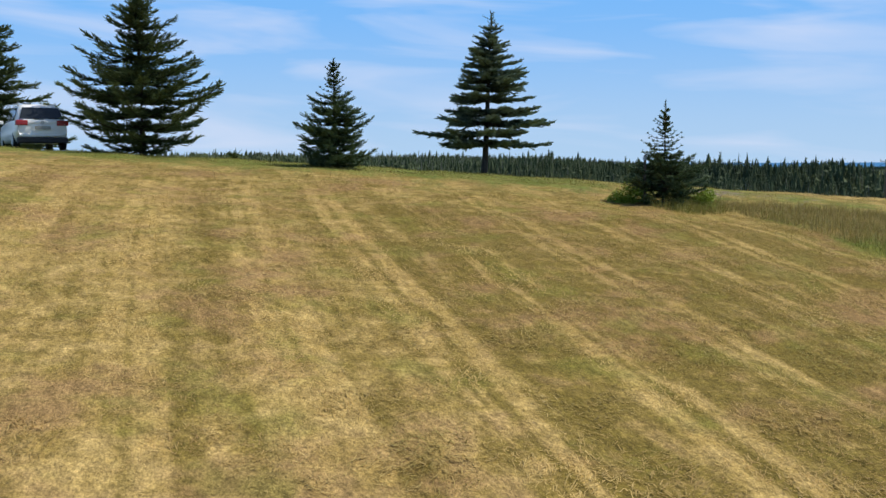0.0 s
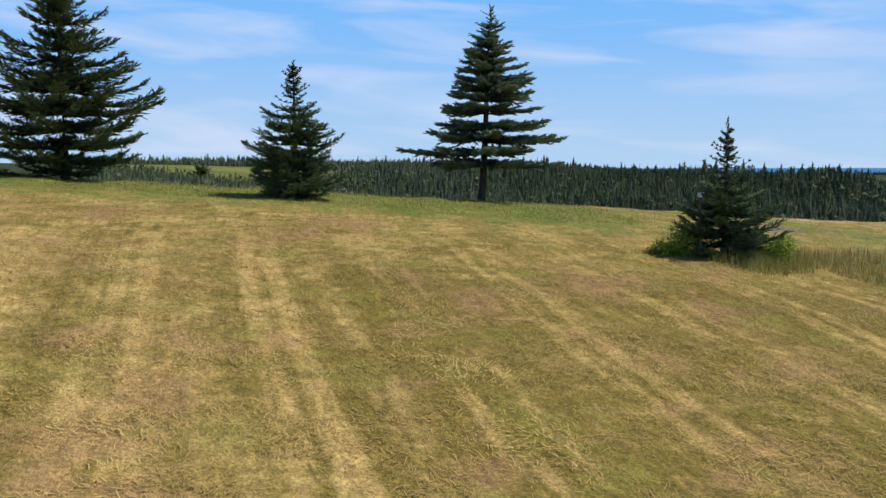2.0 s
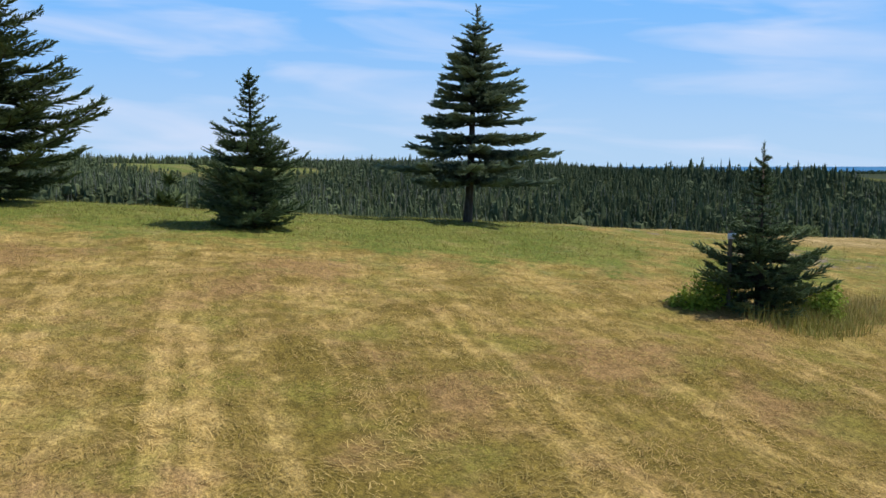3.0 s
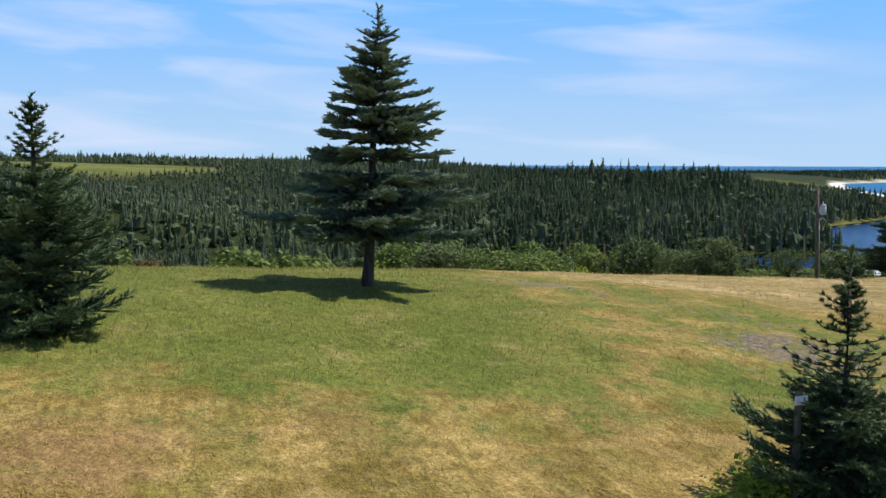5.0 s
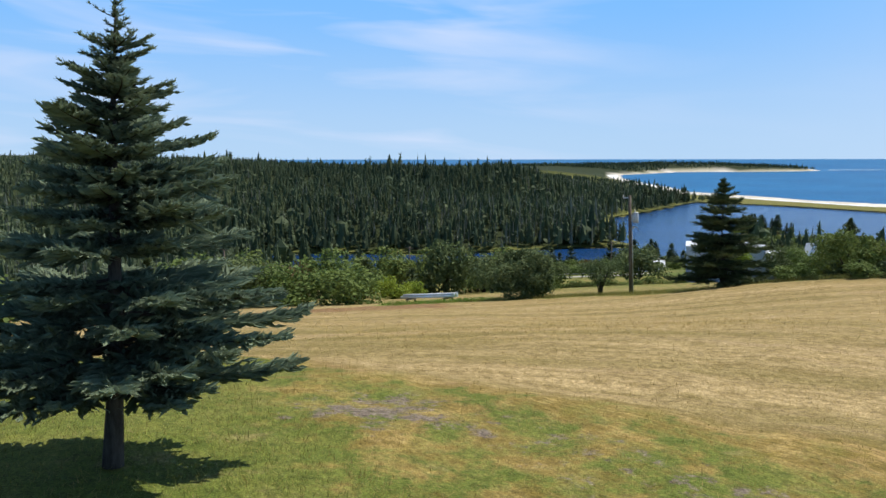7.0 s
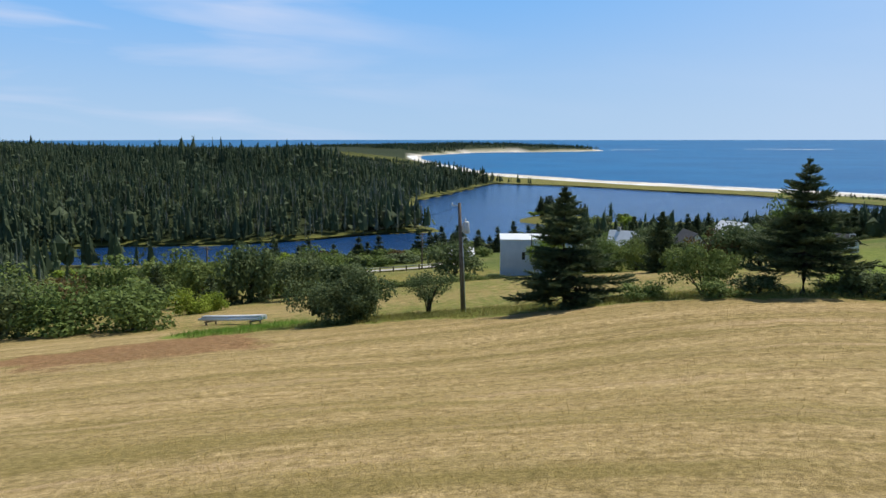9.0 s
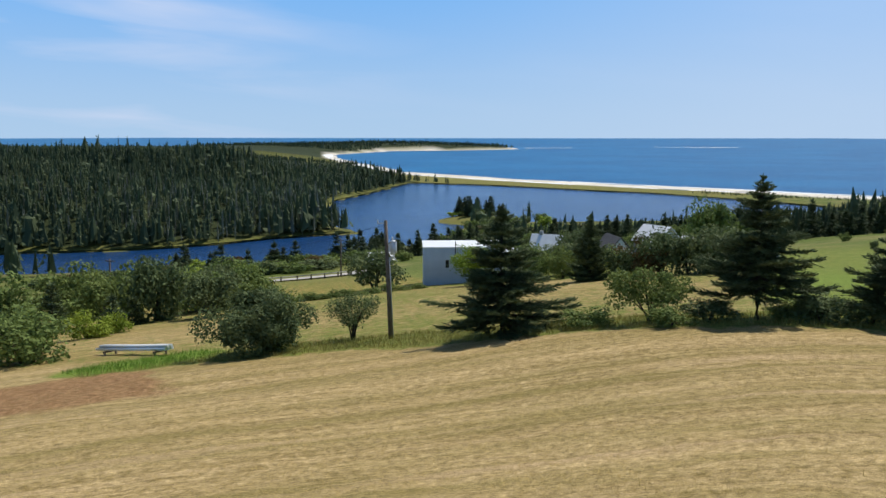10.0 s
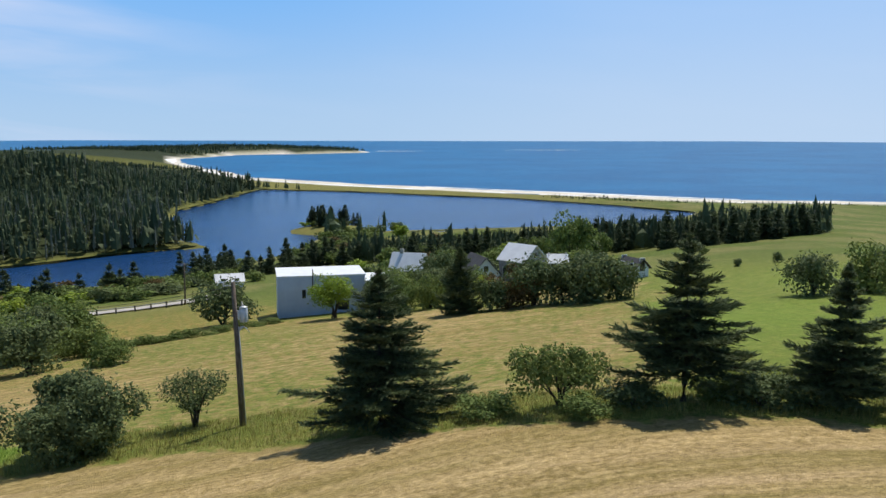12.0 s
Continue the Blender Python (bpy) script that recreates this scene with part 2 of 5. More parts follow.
M_GROUND = ground_material()
M_BLADE = blade_material()
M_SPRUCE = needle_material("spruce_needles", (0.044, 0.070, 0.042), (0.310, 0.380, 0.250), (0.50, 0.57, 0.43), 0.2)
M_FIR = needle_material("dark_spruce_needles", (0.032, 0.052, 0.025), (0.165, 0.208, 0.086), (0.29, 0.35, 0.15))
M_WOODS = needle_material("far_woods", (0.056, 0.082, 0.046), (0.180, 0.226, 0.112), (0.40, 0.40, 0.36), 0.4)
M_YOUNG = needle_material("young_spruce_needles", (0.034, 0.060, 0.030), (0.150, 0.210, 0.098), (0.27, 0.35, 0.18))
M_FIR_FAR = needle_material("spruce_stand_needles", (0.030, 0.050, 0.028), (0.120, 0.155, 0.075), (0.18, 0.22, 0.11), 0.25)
M_BARK = bark_material("spruce_bark", (0.036, 0.028, 0.022), (0.095, 0.080, 0.066))
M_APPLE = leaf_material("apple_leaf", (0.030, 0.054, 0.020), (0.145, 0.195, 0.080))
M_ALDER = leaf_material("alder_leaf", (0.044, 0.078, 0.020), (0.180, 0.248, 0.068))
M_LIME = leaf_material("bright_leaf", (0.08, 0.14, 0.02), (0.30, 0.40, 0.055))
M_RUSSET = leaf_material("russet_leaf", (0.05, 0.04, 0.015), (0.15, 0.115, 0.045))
M_LAKE = water_material("lake_water", (0.006, 0.036, 0.120), (0.010, 0.055, 0.175), 0.18, 0.9, 0.32, 0.8)
M_SEA = water_material("sea_water", (0.006, 0.092, 0.235), (0.010, 0.130, 0.300), 0.35, 0.25, 0.06)
M_FOAM = plain("sea_foam", (0.72, 0.76, 0.78), (0.86, 0.88, 0.88), 0.15, 0.9)
M_WHITE = plain("white_siding", (0.70, 0.72, 0.74), (0.80, 0.81, 0.82), 1.5, 0.7)
# white siding with the blue of its shaded side put into the colour
M_SHADE_SIDING = plain("shade_blue_siding", (0.47, 0.54, 0.67), (0.54, 0.61, 0.73), 0.7, 0.8)
M_METAL_ROOF = plain("pale_metal_roof", (0.72, 0.73, 0.74), (0.82, 0.83, 0.84), 0.8, 0.4, 0.0, 0.4)
M_SHINGLE = plain("dark_shingles", (0.05, 0.05, 0.055), (0.10, 0.10, 0.105), 3.0, 0.9)
M_GREY = plain("weathered_grey", (0.30, 0.30, 0.29), (0.42, 0.42, 0.40), 2.0, 0.8)
M_GLASS = plain("window_glass", (0.02, 0.025, 0.03), (0.035, 0.04, 0.05), 1.0, 0.08, 0.0, 0.6, 0.0)
M_POLE = bark_material("pole_wood", (0.09, 0.07, 0.055), (0.20, 0.165, 0.13))
M_STEEL = plain("galvanised_steel", (0.42, 0.44, 0.46), (0.58, 0.60, 0.62), 6.0, 0.45, 0.3, 0.5)
M_BLACK = plain("black_rubber", (0.012, 0.012, 0.013), (0.03, 0.03, 0.03), 8.0, 0.8)
M_CARPAINT = plain("white_car_paint", (0.84, 0.85, 0.86), (0.86, 0.87, 0.88), 1.0, 0.25, 0.0, 0.5, 0.0)
M_TRIM = plain("black_trim", (0.02, 0.02, 0.022), (0.035, 0.035, 0.04), 6.0, 0.5)
M_LAMP = plain("red_tail_lamp", (0.30, 0.012, 0.015), (0.40, 0.02, 0.02), 4.0, 0.2, 0.0, 0.5, 0.0)
M_STONE = plain("pale_stone", (0.50, 0.49, 0.46), (0.72, 0.71, 0.68), 4.0, 0.85)
M_ROAD = plain("pale_gravel_road", (0.33, 0.30, 0.27), (0.47, 0.44, 0.40), 0.5, 0.95)
M_ISLE = plain("dry_reeds", (0.10, 0.12, 0.035), (0.20, 0.19, 0.075), 0.12, 0.95)
M_SAND = plain("beach_sand", (0.60, 0.55, 0.46), (0.74, 0.70, 0.62), 0.05, 0.95)


# ---- small builders ----
def np_mesh(name, verts, tris, material, attrs=(), smooth=False):
    """A mesh from arrays of vertices (n, 3) and triangles (m, 3)."""
    me = bpy.data.meshes.new(name)
    nv, nt = len(verts), len(tris)
    me.vertices.add(nv)
    me.vertices.foreach_set("co", np.ascontiguousarray(verts, dtype=np.float32).ravel())
    me.loops.add(nt * 3)
    me.loops.foreach_set("vertex_index", np.ascontiguousarray(tris, dtype=np.int32).ravel())
    me.polygons.add(nt)
    me.polygons.foreach_set("loop_start", np.arange(0, nt * 3, 3, dtype=np.int32))
    me.polygons.foreach_set("use_smooth", np.full(nt, smooth))
    me.update(calc_edges=True)
    for key, kind, values in attrs:
        at = me.attributes.new(key, kind, "POINT")
        field = {"FLOAT": "value", "FLOAT_VECTOR": "vector", "FLOAT_COLOR": "color"}[kind]
        at.data.foreach_set(field, np.ascontiguousarray(values, dtype=np.float32).ravel())
    if material:
        me.materials.append(material)
    return me


def part(name, bm, material, parent=None, label=""):
    """Links a bmesh as one mesh object under a thing or a part."""
    me = bpy.data.meshes.new(name)
    bm.to_mesh(me)
    bm.free()
    me.materials.append(material)
    ob = new(name, me)
    if parent:
        ob.parent = parent
    if label:
        tagged(ob, label)
    return ob


def np_part(name, me, parent=None, label=""):
    ob = new(name, me)
    if parent:
        ob.parent = parent
    if label:
        tagged(ob, label)
    return ob


def box(bm, x0, x1, y0, y1, z0, z1, m=None, bevel=0.0):
    got = bmesh.ops.create_cube(bm, size=1.0)["verts"]
    for v in got:
        v.co = Vector((x0 + (v.co.x + 0.5) * (x1 - x0), y0 + (v.co.y + 0.5) * (y1 - y0), z0 + (v.co.z + 0.5) * (z1 - z0)))
    if bevel:
        edges = list({e for v in got for e in v.link_edges})
        got = bmesh.ops.bevel(bm, geom=edges, offset=bevel, segments=2, affect="EDGES", profile=0.5)["verts"]
    if m is not None:
        bmesh.ops.transform(bm, matrix=m, verts=list({v for v in got}))
    return got


def boxed(*a, **k):
    bm = bmesh.new()
    box(bm, *a, **k)
    return bm


def tube(points, radii, sides=8):
    """A tapered tube along points, capped."""
    bm = bmesh.new()
    rings = []
    for i, (p, r) in enumerate(zip(points, radii)):
        p = Vector(p)
        a = Vector(points[min(i + 1, len(points) - 1)]) - Vector(points[max(i - 1, 0)])
        q = a.to_track_quat("Z", "Y")
        rings.append([bm.verts.new(p + q @ Vector((r * math.cos(2 * math.pi * k / sides), r * math.sin(2 * math.pi * k / sides), 0))) for k in range(sides)])
    for a, b in zip(rings, rings[1:]):
        for k in range(sides):
            f = bm.faces.new((a[k], a[(k + 1) % sides], b[(k + 1) % sides], b[k]))
            f.smooth = True
    bm.faces.new(rings[0][::-1])
    bm.faces.new(rings[-1])
    return bm


# ---- the lie of the land ----
WATER = -32.0
LAKE = np.array([(20, 322), (70, 316), (100, 301), (123, 296), (153, 299), (172, 296), (184, 294), (184, 312), (200, 345), (232, 394),
                 (255, 425), (302, 460), (390, 532), (417, 468), (424, 412), (438, 351), (433, 270), (422, 220), (360, 206),
                 (302, 246), (255, 278), (232, 284), (192, 254), (166, 246), (124, 240), (70, 262), (30, 290)], float)
SEA = np.array([(650, 1050), (470, 652), (466, 532), (474, 425), (487, 350), (488, 300), (496, 238), (530, 188), (580, 100), (640, -60),
                (760, -500), (1500, -2500), (4950, -4950), (4950, 4950), (-2500, 4950), (-900, 3300), (200, 2400), (900, 2050), (1420, 1700),
                (1330, 1370), (1240, 1310), (985, 1371), (745, 1215)], float)
ISLET = ((247, 301), 17, 14)


def inside_distance(px, py, poly):
    """Distance to a polygon's edge, negative inside."""
    d = np.full(px.shape, 1e9)
    inside = np.zeros(px.shape, bool)
    for (ax, ay), (bx, by) in zip(poly, np.roll(poly, -1, 0)):
        ex, ey = bx - ax, by - ay
        t = np.clip(((px - ax) * ex + (py - ay) * ey) / (ex * ex + ey * ey), 0, 1)
        d = np.minimum(d, np.hypot(px - ax - t * ex, py - ay - t * ey))
        if ay != by:
            inside ^= ((ay > py) != (by > py)) & (px < (bx - ax) * (py - ay) / (by - ay) + ax)
    return np.where(inside, -d, d)


def step(v, lo, hi):
    t = np.clip((v - lo) / (hi - lo), 0, 1)
    return t * t * (3 - 2 * t)


def bell(x, y, cx, cy, r):
    return np.exp(-((x - cx) ** 2 + (y - cy) ** 2) / (r * r))


def wave_noise(x, y, s, seed=0.0):
    """Smooth, cheap, irregular swell between about -1 and 1."""
    return (np.sin(x / s + 1.3 * np.sin(y / s * 0.7 + seed) + seed) + np.sin(y / s * 1.21 + 1.1 * np.sin(x / s * 0.83 + 2 * seed) + 1.7 * seed)) * 0.5


def near_hill(x, y):
    """The mown hill: a south face, a top, a north face and an east shoulder, run softly into one another."""
    ys = np.maximum(y, -20.0)
    faces = np.stack([-2.825 - 0.0659 * x + 0.136 * ys, -0.446 - 0.0672 * x + 0.0028 * y,
                      -4.939 - 0.0123 * (x - 25) - 0.1604 * (y - 57), -3.6 - 0.0263 * (x - 42) - 0.1294 * (y - 50.5)])
    low = faces.min(0)
    z = low - 0.35 * np.log(np.exp(-(faces - low) / 0.35).sum(0))
    z = z + 0.45 * np.logaddexp(0, (y - 120) / 10) - 0.55 * bell(x, y, 22, 50, 11) + 0.75 * bell(x, y, 40, 55, 9) + 0.08 * bell(x, y, -14, 33, 9)
    return np.clip(z, -80, 6 + 0 * z)


def ground(x, y):
    """Height of the land at arrays x, y, with the distances to the lake and to the sea."""
    x, y = np.asarray(x, float), np.asarray(y, float)
    dl, ds = inside_distance(x, y, LAKE), inside_distance(x, y, SEA)
    d = np.minimum(dl, ds)
    north = step(y - (263 + 0.08 * x), -15, 18)
    top = 19.5 + 9.5 * step(-x, -220, 60) + 2.0 * wave_noise(x, y, 90.0, 1.0)
    hill = WATER + top * (1 - np.exp(-(np.maximum(d, 0) / 115.0) ** 1.25)) * step(1500 - np.hypot(x, y), -300, 500) + 2.5
    hill = np.where(d < 40, WATER + (hill - WATER - 2.5) + 2.5 * step(d, 0, 40), hill)
    z = np.maximum(near_hill(x, y), -31.0 + 0.3 * wave_noise(x, y, 30.0))
    hill = hill + 2.0 * bell(x, y, -140, 515, 95) + 2.6 * bell(x, y, 100, 430, 120) + 10.5 * bell(x, y, 214, 466, 42) + 3.0 * bell(x, y, 250, 500, 60) - 6.0 * bell(x, y, -97, 430, 48) + 2.5 * bell(x, y, 152, 478, 30)
    z = z * (1 - north) + np.maximum(hill, -31.2) * north + 9.0 * bell(x, y, 1120, 1500, 190) + 6.0 * bell(x, y, 860, 1620, 260)
    low_bar = step(x, 392, 410) * north * (1 - step(y, 900, 1000))
    z = np.where(d > 0, z, WATER)
    z = np.minimum(z, WATER + 0.4 + np.maximum(d, 0) * (0.20 + 0.20 * north))
    z = np.where(low_bar > 0.5, np.minimum(z, WATER + 0.25 + 0.8 * step(ds, 0, 30) * step(dl, 0, 6)), z)
    z = np.where(d < 0, WATER - np.minimum(3.0, 0.2 - d * 0.15), z)
    ic, ra, rb = ISLET
    isl = ((x - ic[0]) / ra) ** 2 + ((y - ic[1]) / rb) ** 2
    z = np.where(isl < 1.2, np.maximum(z, WATER - 0.5 + 3.0 * np.clip(1.2 - isl, 0, 1)), z)
    return z, dl, ds


def height(x, y):
    return float(ground(np.array([x]), np.array([y]))[0][0])


# ---- ground: one sheet to the horizon, finest round the walk ----
def spread(n, reach, fine, centre):
    """Grid lines that lie close together round the centre and widen outwards."""
    k = 1.0
    lo, hi = 0.5, 14.0
    for _ in range(60):
        k = (lo + hi) / 2
        if fine * (n / 2) / k * math.sinh(k) > reach:
            hi = k
        else:
            lo = k
    u = np.linspace(-1, 1, n)
    return centre + fine * (n / 2) / k * np.sinh(k * u)


def zones(x, y, z, dl, ds):
    """What grows where: three colour masks."""
    n1 = wave_noise(x, y, 1.9, 0.4) + 0.6 * wave_noise(x, y, 0.7, 2.0)
    side = (x - 4.4) * 0.80 + (y - 34.2) * 0.60 + 0.35 * n1           # past the track: the north field
    north_field = step(side, -0.4, 0.6) * step(y - 20 - 0.3 * x, -1, 1)
    east_rough = step(x - (5.3 + (17.5 - y) * 0.33) + 0.15 * n1, -0.2, 0.3) * step(20.0 - y, -1.5, 1.5)
    lush = step(y - 21.2 + 0.5 * n1 + 0.10 * x, -2.6, 1.6) * (1 - step(x - 4.6 + 0.6 * n1, -2.6, 2.6)) * (1 - north_field)
    lush = np.maximum(lush, (0.42 + 0.12 * wave_noise(x, y, 1.3, 0.7)) * step(y - 18.8 + 0.5 * n1, -2.0, 2.0) * (1 - north_field) * (1 - step(x, 8, 12)))
    lush = np.maximum(lush, 0.75 * bell(x, y, 5.6, 21.3, 2.0))
    row = np.minimum(inside_distance(x, y, np.array([(23, 77.5), (29, 73), (33.6, 68.2), (36.6, 63), (38, 58), (41, 52), (44, 47.5), (47, 42), (51, 43), (47, 52), (44, 57), (42, 63), (39.5, 71), (34, 75), (26, 81)], float)), 50)
    lush = np.maximum(lush, 0.8 * (1 - step(row + 0.5 * n1, 0.2, 2.0)))
    lower = step((x - 41) * 0.80 + (y - 57) * 0.60, 0, 3) * step(y - 40, 0, 8)
    lawn = step(52 + 0.6 * (x - 44) - y + 2.0 * n1 + 2.5 * wave_noise(x, y, 9.0, 0.4), -3, 4) * lower
    yards = step(x - 80 + 0.25 * (y - 85) + 2 * n1, -3, 8) * step(y - 0.45 * x - 50 + 2 * n1, -5, 4) * lower
    lush = np.maximum(lush, np.maximum(0.85 * lawn, 0.75 * yards))
    brown = (1 - step(inside_distance(x, y, np.array([(53, 131), (67.4, 122.6), (75, 117.5), (82, 121), (96, 158), (73, 158)], float)) + 1.2 * n1, -1.5, 1.5))
    lush = np.maximum(lush, 0.95 * (1 - step(np.hypot((x - 24.5) / 1.7, y - 79.5) + 0.4 * n1, 2.6, 4.0)))
    lush = np.maximum(lush, (0.45 + 0.14 * wave_noise(x, y, 7.0, 0.6)) * lower)
    lush = lush * (1 - brown) + 0.50 * brown
    tan = np.maximum(north_field, lower) * (1 - 0.25 * lower) * (1 - brown)
    lush = np.maximum(lush, 0.5 * east_rough)
    rust = np.maximum(np.maximum(0.34 * east_rough, 0.22 * brown), (1 - step(np.hypot((x - 16.0) / 8.0, (y - 72.5) / 6.6) + 0.15 * n1, 0.6, 1.2)))
    lush = np.maximum(lush, 0.7 * step(y - (112 - 0.35 * (x - 60)) + 2 * n1, -3, 4) * step(60 + 0.4 * x - y, -20, 0) * step(x, 40, 50))
    t = np.clip(((x - 9.5) * -4.9 + (y - 21.5) * 9.0) / 105.0, 0, 1)
    track = 0.55 * (1 - step(np.hypot(x - 9.5 + 4.9 * t, y - 21.5 - 9.0 * t) + 0.35 * n1, 0.5, 1.6))
    track = np.maximum(track, 0.95 * np.maximum(bell(x, y, 7.2, 23.2, 1.7), bell(x, y, 4.9, 29.6, 1.5)))
    lush = np.maximum(lush, 0.52 * (1 - step(np.hypot(x - 9.5 + 4.9 * t, y - 21.5 - 9.0 * t) + 0.5 * n1, 1.2, 3.0)))
    tan = tan * (1 - 0.6 * (1 - step(np.hypot(x - 9.5 + 4.9 * t, y - 21.5 - 9.0 * t) + 0.5 * n1, 1.2, 3.0)))
    away = step(np.hypot(x - 30, y - 60), 78, 130)
    far_field = away * (1 - step(y - (263 + 0.08 * x), -15, 18))
    north = step(y - (263 + 0.08 * x), -15, 18)
    d = np.minimum(dl, ds)
    clearing = 1 - step(np.hypot((x + 135) / 85.0, (y - 500) / 38.0), 0.85, 1.1)
    bar = step(x, 400, 408) * (1 - step(y, 900, 1000))
    valley = step(40 - x, 0, 20) * step(y - 0.9 * np.maximum(x + 10, 0), 92, 108) * (1 - north)
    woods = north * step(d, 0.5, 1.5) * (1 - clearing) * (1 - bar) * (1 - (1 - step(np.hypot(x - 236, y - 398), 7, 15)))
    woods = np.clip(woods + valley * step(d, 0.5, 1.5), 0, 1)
    far_field = np.maximum(far_field, clearing * north)
    marsh = (1 - step(d, 0.6, 1.8)) * step(np.hypot(x, y), 120, 200)
    marsh = np.maximum(marsh, north * bar)
    sand = (1 - step(ds + 2 * wave_noise(x, y, 15.0), 6, 11)) * (y > -400)
    a = np.stack([lush, tan, rust, np.ones_like(x)], -1)
    b = np.stack([track, far_field, woods, np.ones_like(x)], -1)
    vivid = 1 - step(np.hypot((x - 24.8) / 1.9, y - 79.8) + 0.3 * n1, 2.2, 3.4)
    vivid = np.maximum(vivid, (0.42 + 0.22 * wave_noise(x, y, 6.0, 1.2)) * lawn * (1 - step(x, 95, 130)))
    c = np.stack([marsh, sand, np.maximum(vivid, 0.4 * east_rough * (n1 > 0.2)), np.ones_like(x)], -1)
    return a, b, c


def swath(x, y):
    """Across and along the mower's rows: straight up the south face, round the hill on the north field."""
    across_s = x + 0.33 * (y - 8) - 0.020 * np.maximum(y - 9, 0) ** 2 * 0.35
    r = np.hypot((x + 2) * 0.95, y - 14)
    a = np.arctan2(y - 14, x + 2)
    m = step((x - 4.4) * 0.80 + (y - 34.2) * 0.60, -1.0, 1.0)
    return np.stack([across_s * (1 - m) + r * 0.9 * m, y * (1 - m) + a * 30.0 * m, 0 * x], -1)


def lie(x, y):
    """How plainly the mower's rows show, and whether straw or stubble prevails."""
    u = x + 0.36 * (y - 8)
    south = 1 - step(y, 14.0, 18.5)
    far = step((x - 4.4) * 0.80 + (y - 34.2) * 0.60, -1.0, 1.0)
    bias = south * (0.045 * step(-u, 0.8, 2.4) - 0.02 - 0.06 * step(u, -0.5, 2.5)) + 0.02 * (1 - south) * (1 - far)
    low = step((x - 41) * 0.80 + (y - 57) * 0.60, 0, 3)
    return np.stack([np.maximum(south * (1 - 0.5 * step(u, 0.6, 3.0)), 0.9 * far * (1 - 0.55 * low)) + 0.08, bias, 0 * x], -1)


def build_ground():
    gx, gy = spread(440, 3790, 0.26, 12.0), spread(440, 3790, 0.26, 32.0)
    xx, yy = np.meshgrid(gx, gy)
    x, y = xx.ravel(), yy.ravel()
    z, dl, ds = ground(x, y)
    close = 1 - step(np.hypot(x - 15, y - 40), 30, 90)
    z = z + close * (0.035 * wave_noise(x, y, 0.55, 0.3) + 0.02 * wave_noise(x, y, 0.23, 1.9) + 0.05 * wave_noise(x, y, 2.3, 0.9))
    z = z + np.where(np.minimum(dl, ds) > 25, 0.25 * (1 - close) * wave_noise(x, y, 9.0, 0.3), 0)
    nx, ny = len(gx), len(gy)
    i = (np.arange(ny - 1)[:, None] * nx + np.arange(nx - 1)[None, :]).ravel()
    tris = np.concatenate([np.stack([i, i + 1, i + nx + 1], -1), np.stack([i, i + nx + 1, i + nx], -1)])
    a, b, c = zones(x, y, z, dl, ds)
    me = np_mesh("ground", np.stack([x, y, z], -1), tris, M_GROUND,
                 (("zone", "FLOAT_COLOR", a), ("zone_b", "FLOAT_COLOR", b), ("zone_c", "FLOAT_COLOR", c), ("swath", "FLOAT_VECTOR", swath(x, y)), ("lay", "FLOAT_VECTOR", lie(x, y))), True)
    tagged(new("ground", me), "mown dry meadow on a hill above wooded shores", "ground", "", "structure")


def sheet(name, x0, x1, y0, y1, z, material, label, n=1):
    bm = bmesh.new()
    bmesh.ops.create_grid(bm, x_segments=n, y_segments=n, size=0.5)
    for v in bm.verts:
        v.co = Vector((x0 + (v.co.x + 0.5) * (x1 - x0), y0 + (v.co.y + 0.5) * (y1 - y0), z))
    return tagged(part(name, bm, material), label, "water", "", "structure")


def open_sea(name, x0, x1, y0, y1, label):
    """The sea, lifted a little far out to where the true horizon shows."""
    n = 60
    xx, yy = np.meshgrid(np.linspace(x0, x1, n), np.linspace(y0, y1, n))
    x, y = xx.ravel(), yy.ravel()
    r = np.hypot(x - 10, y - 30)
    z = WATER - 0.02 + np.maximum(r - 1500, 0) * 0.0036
    i = (np.arange(n - 1)[:, None] * n + np.arange(n - 1)[None, :]).ravel()
    t = np.concatenate([np.stack([i, i + 1, i + n + 1], -1), np.stack([i, i + n + 1, i + n], -1)])
    tagged(new(name, np_mesh(name, np.stack([x, y, z], -1), t, M_SEA, (), True)), label, "water", "", "structure")


build_ground()
sheet("lake_water", 5, 455, 190, 545, WATER, M_LAKE, "calm dark blue lake behind a shingle bar")
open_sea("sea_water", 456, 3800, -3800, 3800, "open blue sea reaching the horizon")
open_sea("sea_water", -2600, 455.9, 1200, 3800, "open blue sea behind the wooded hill")


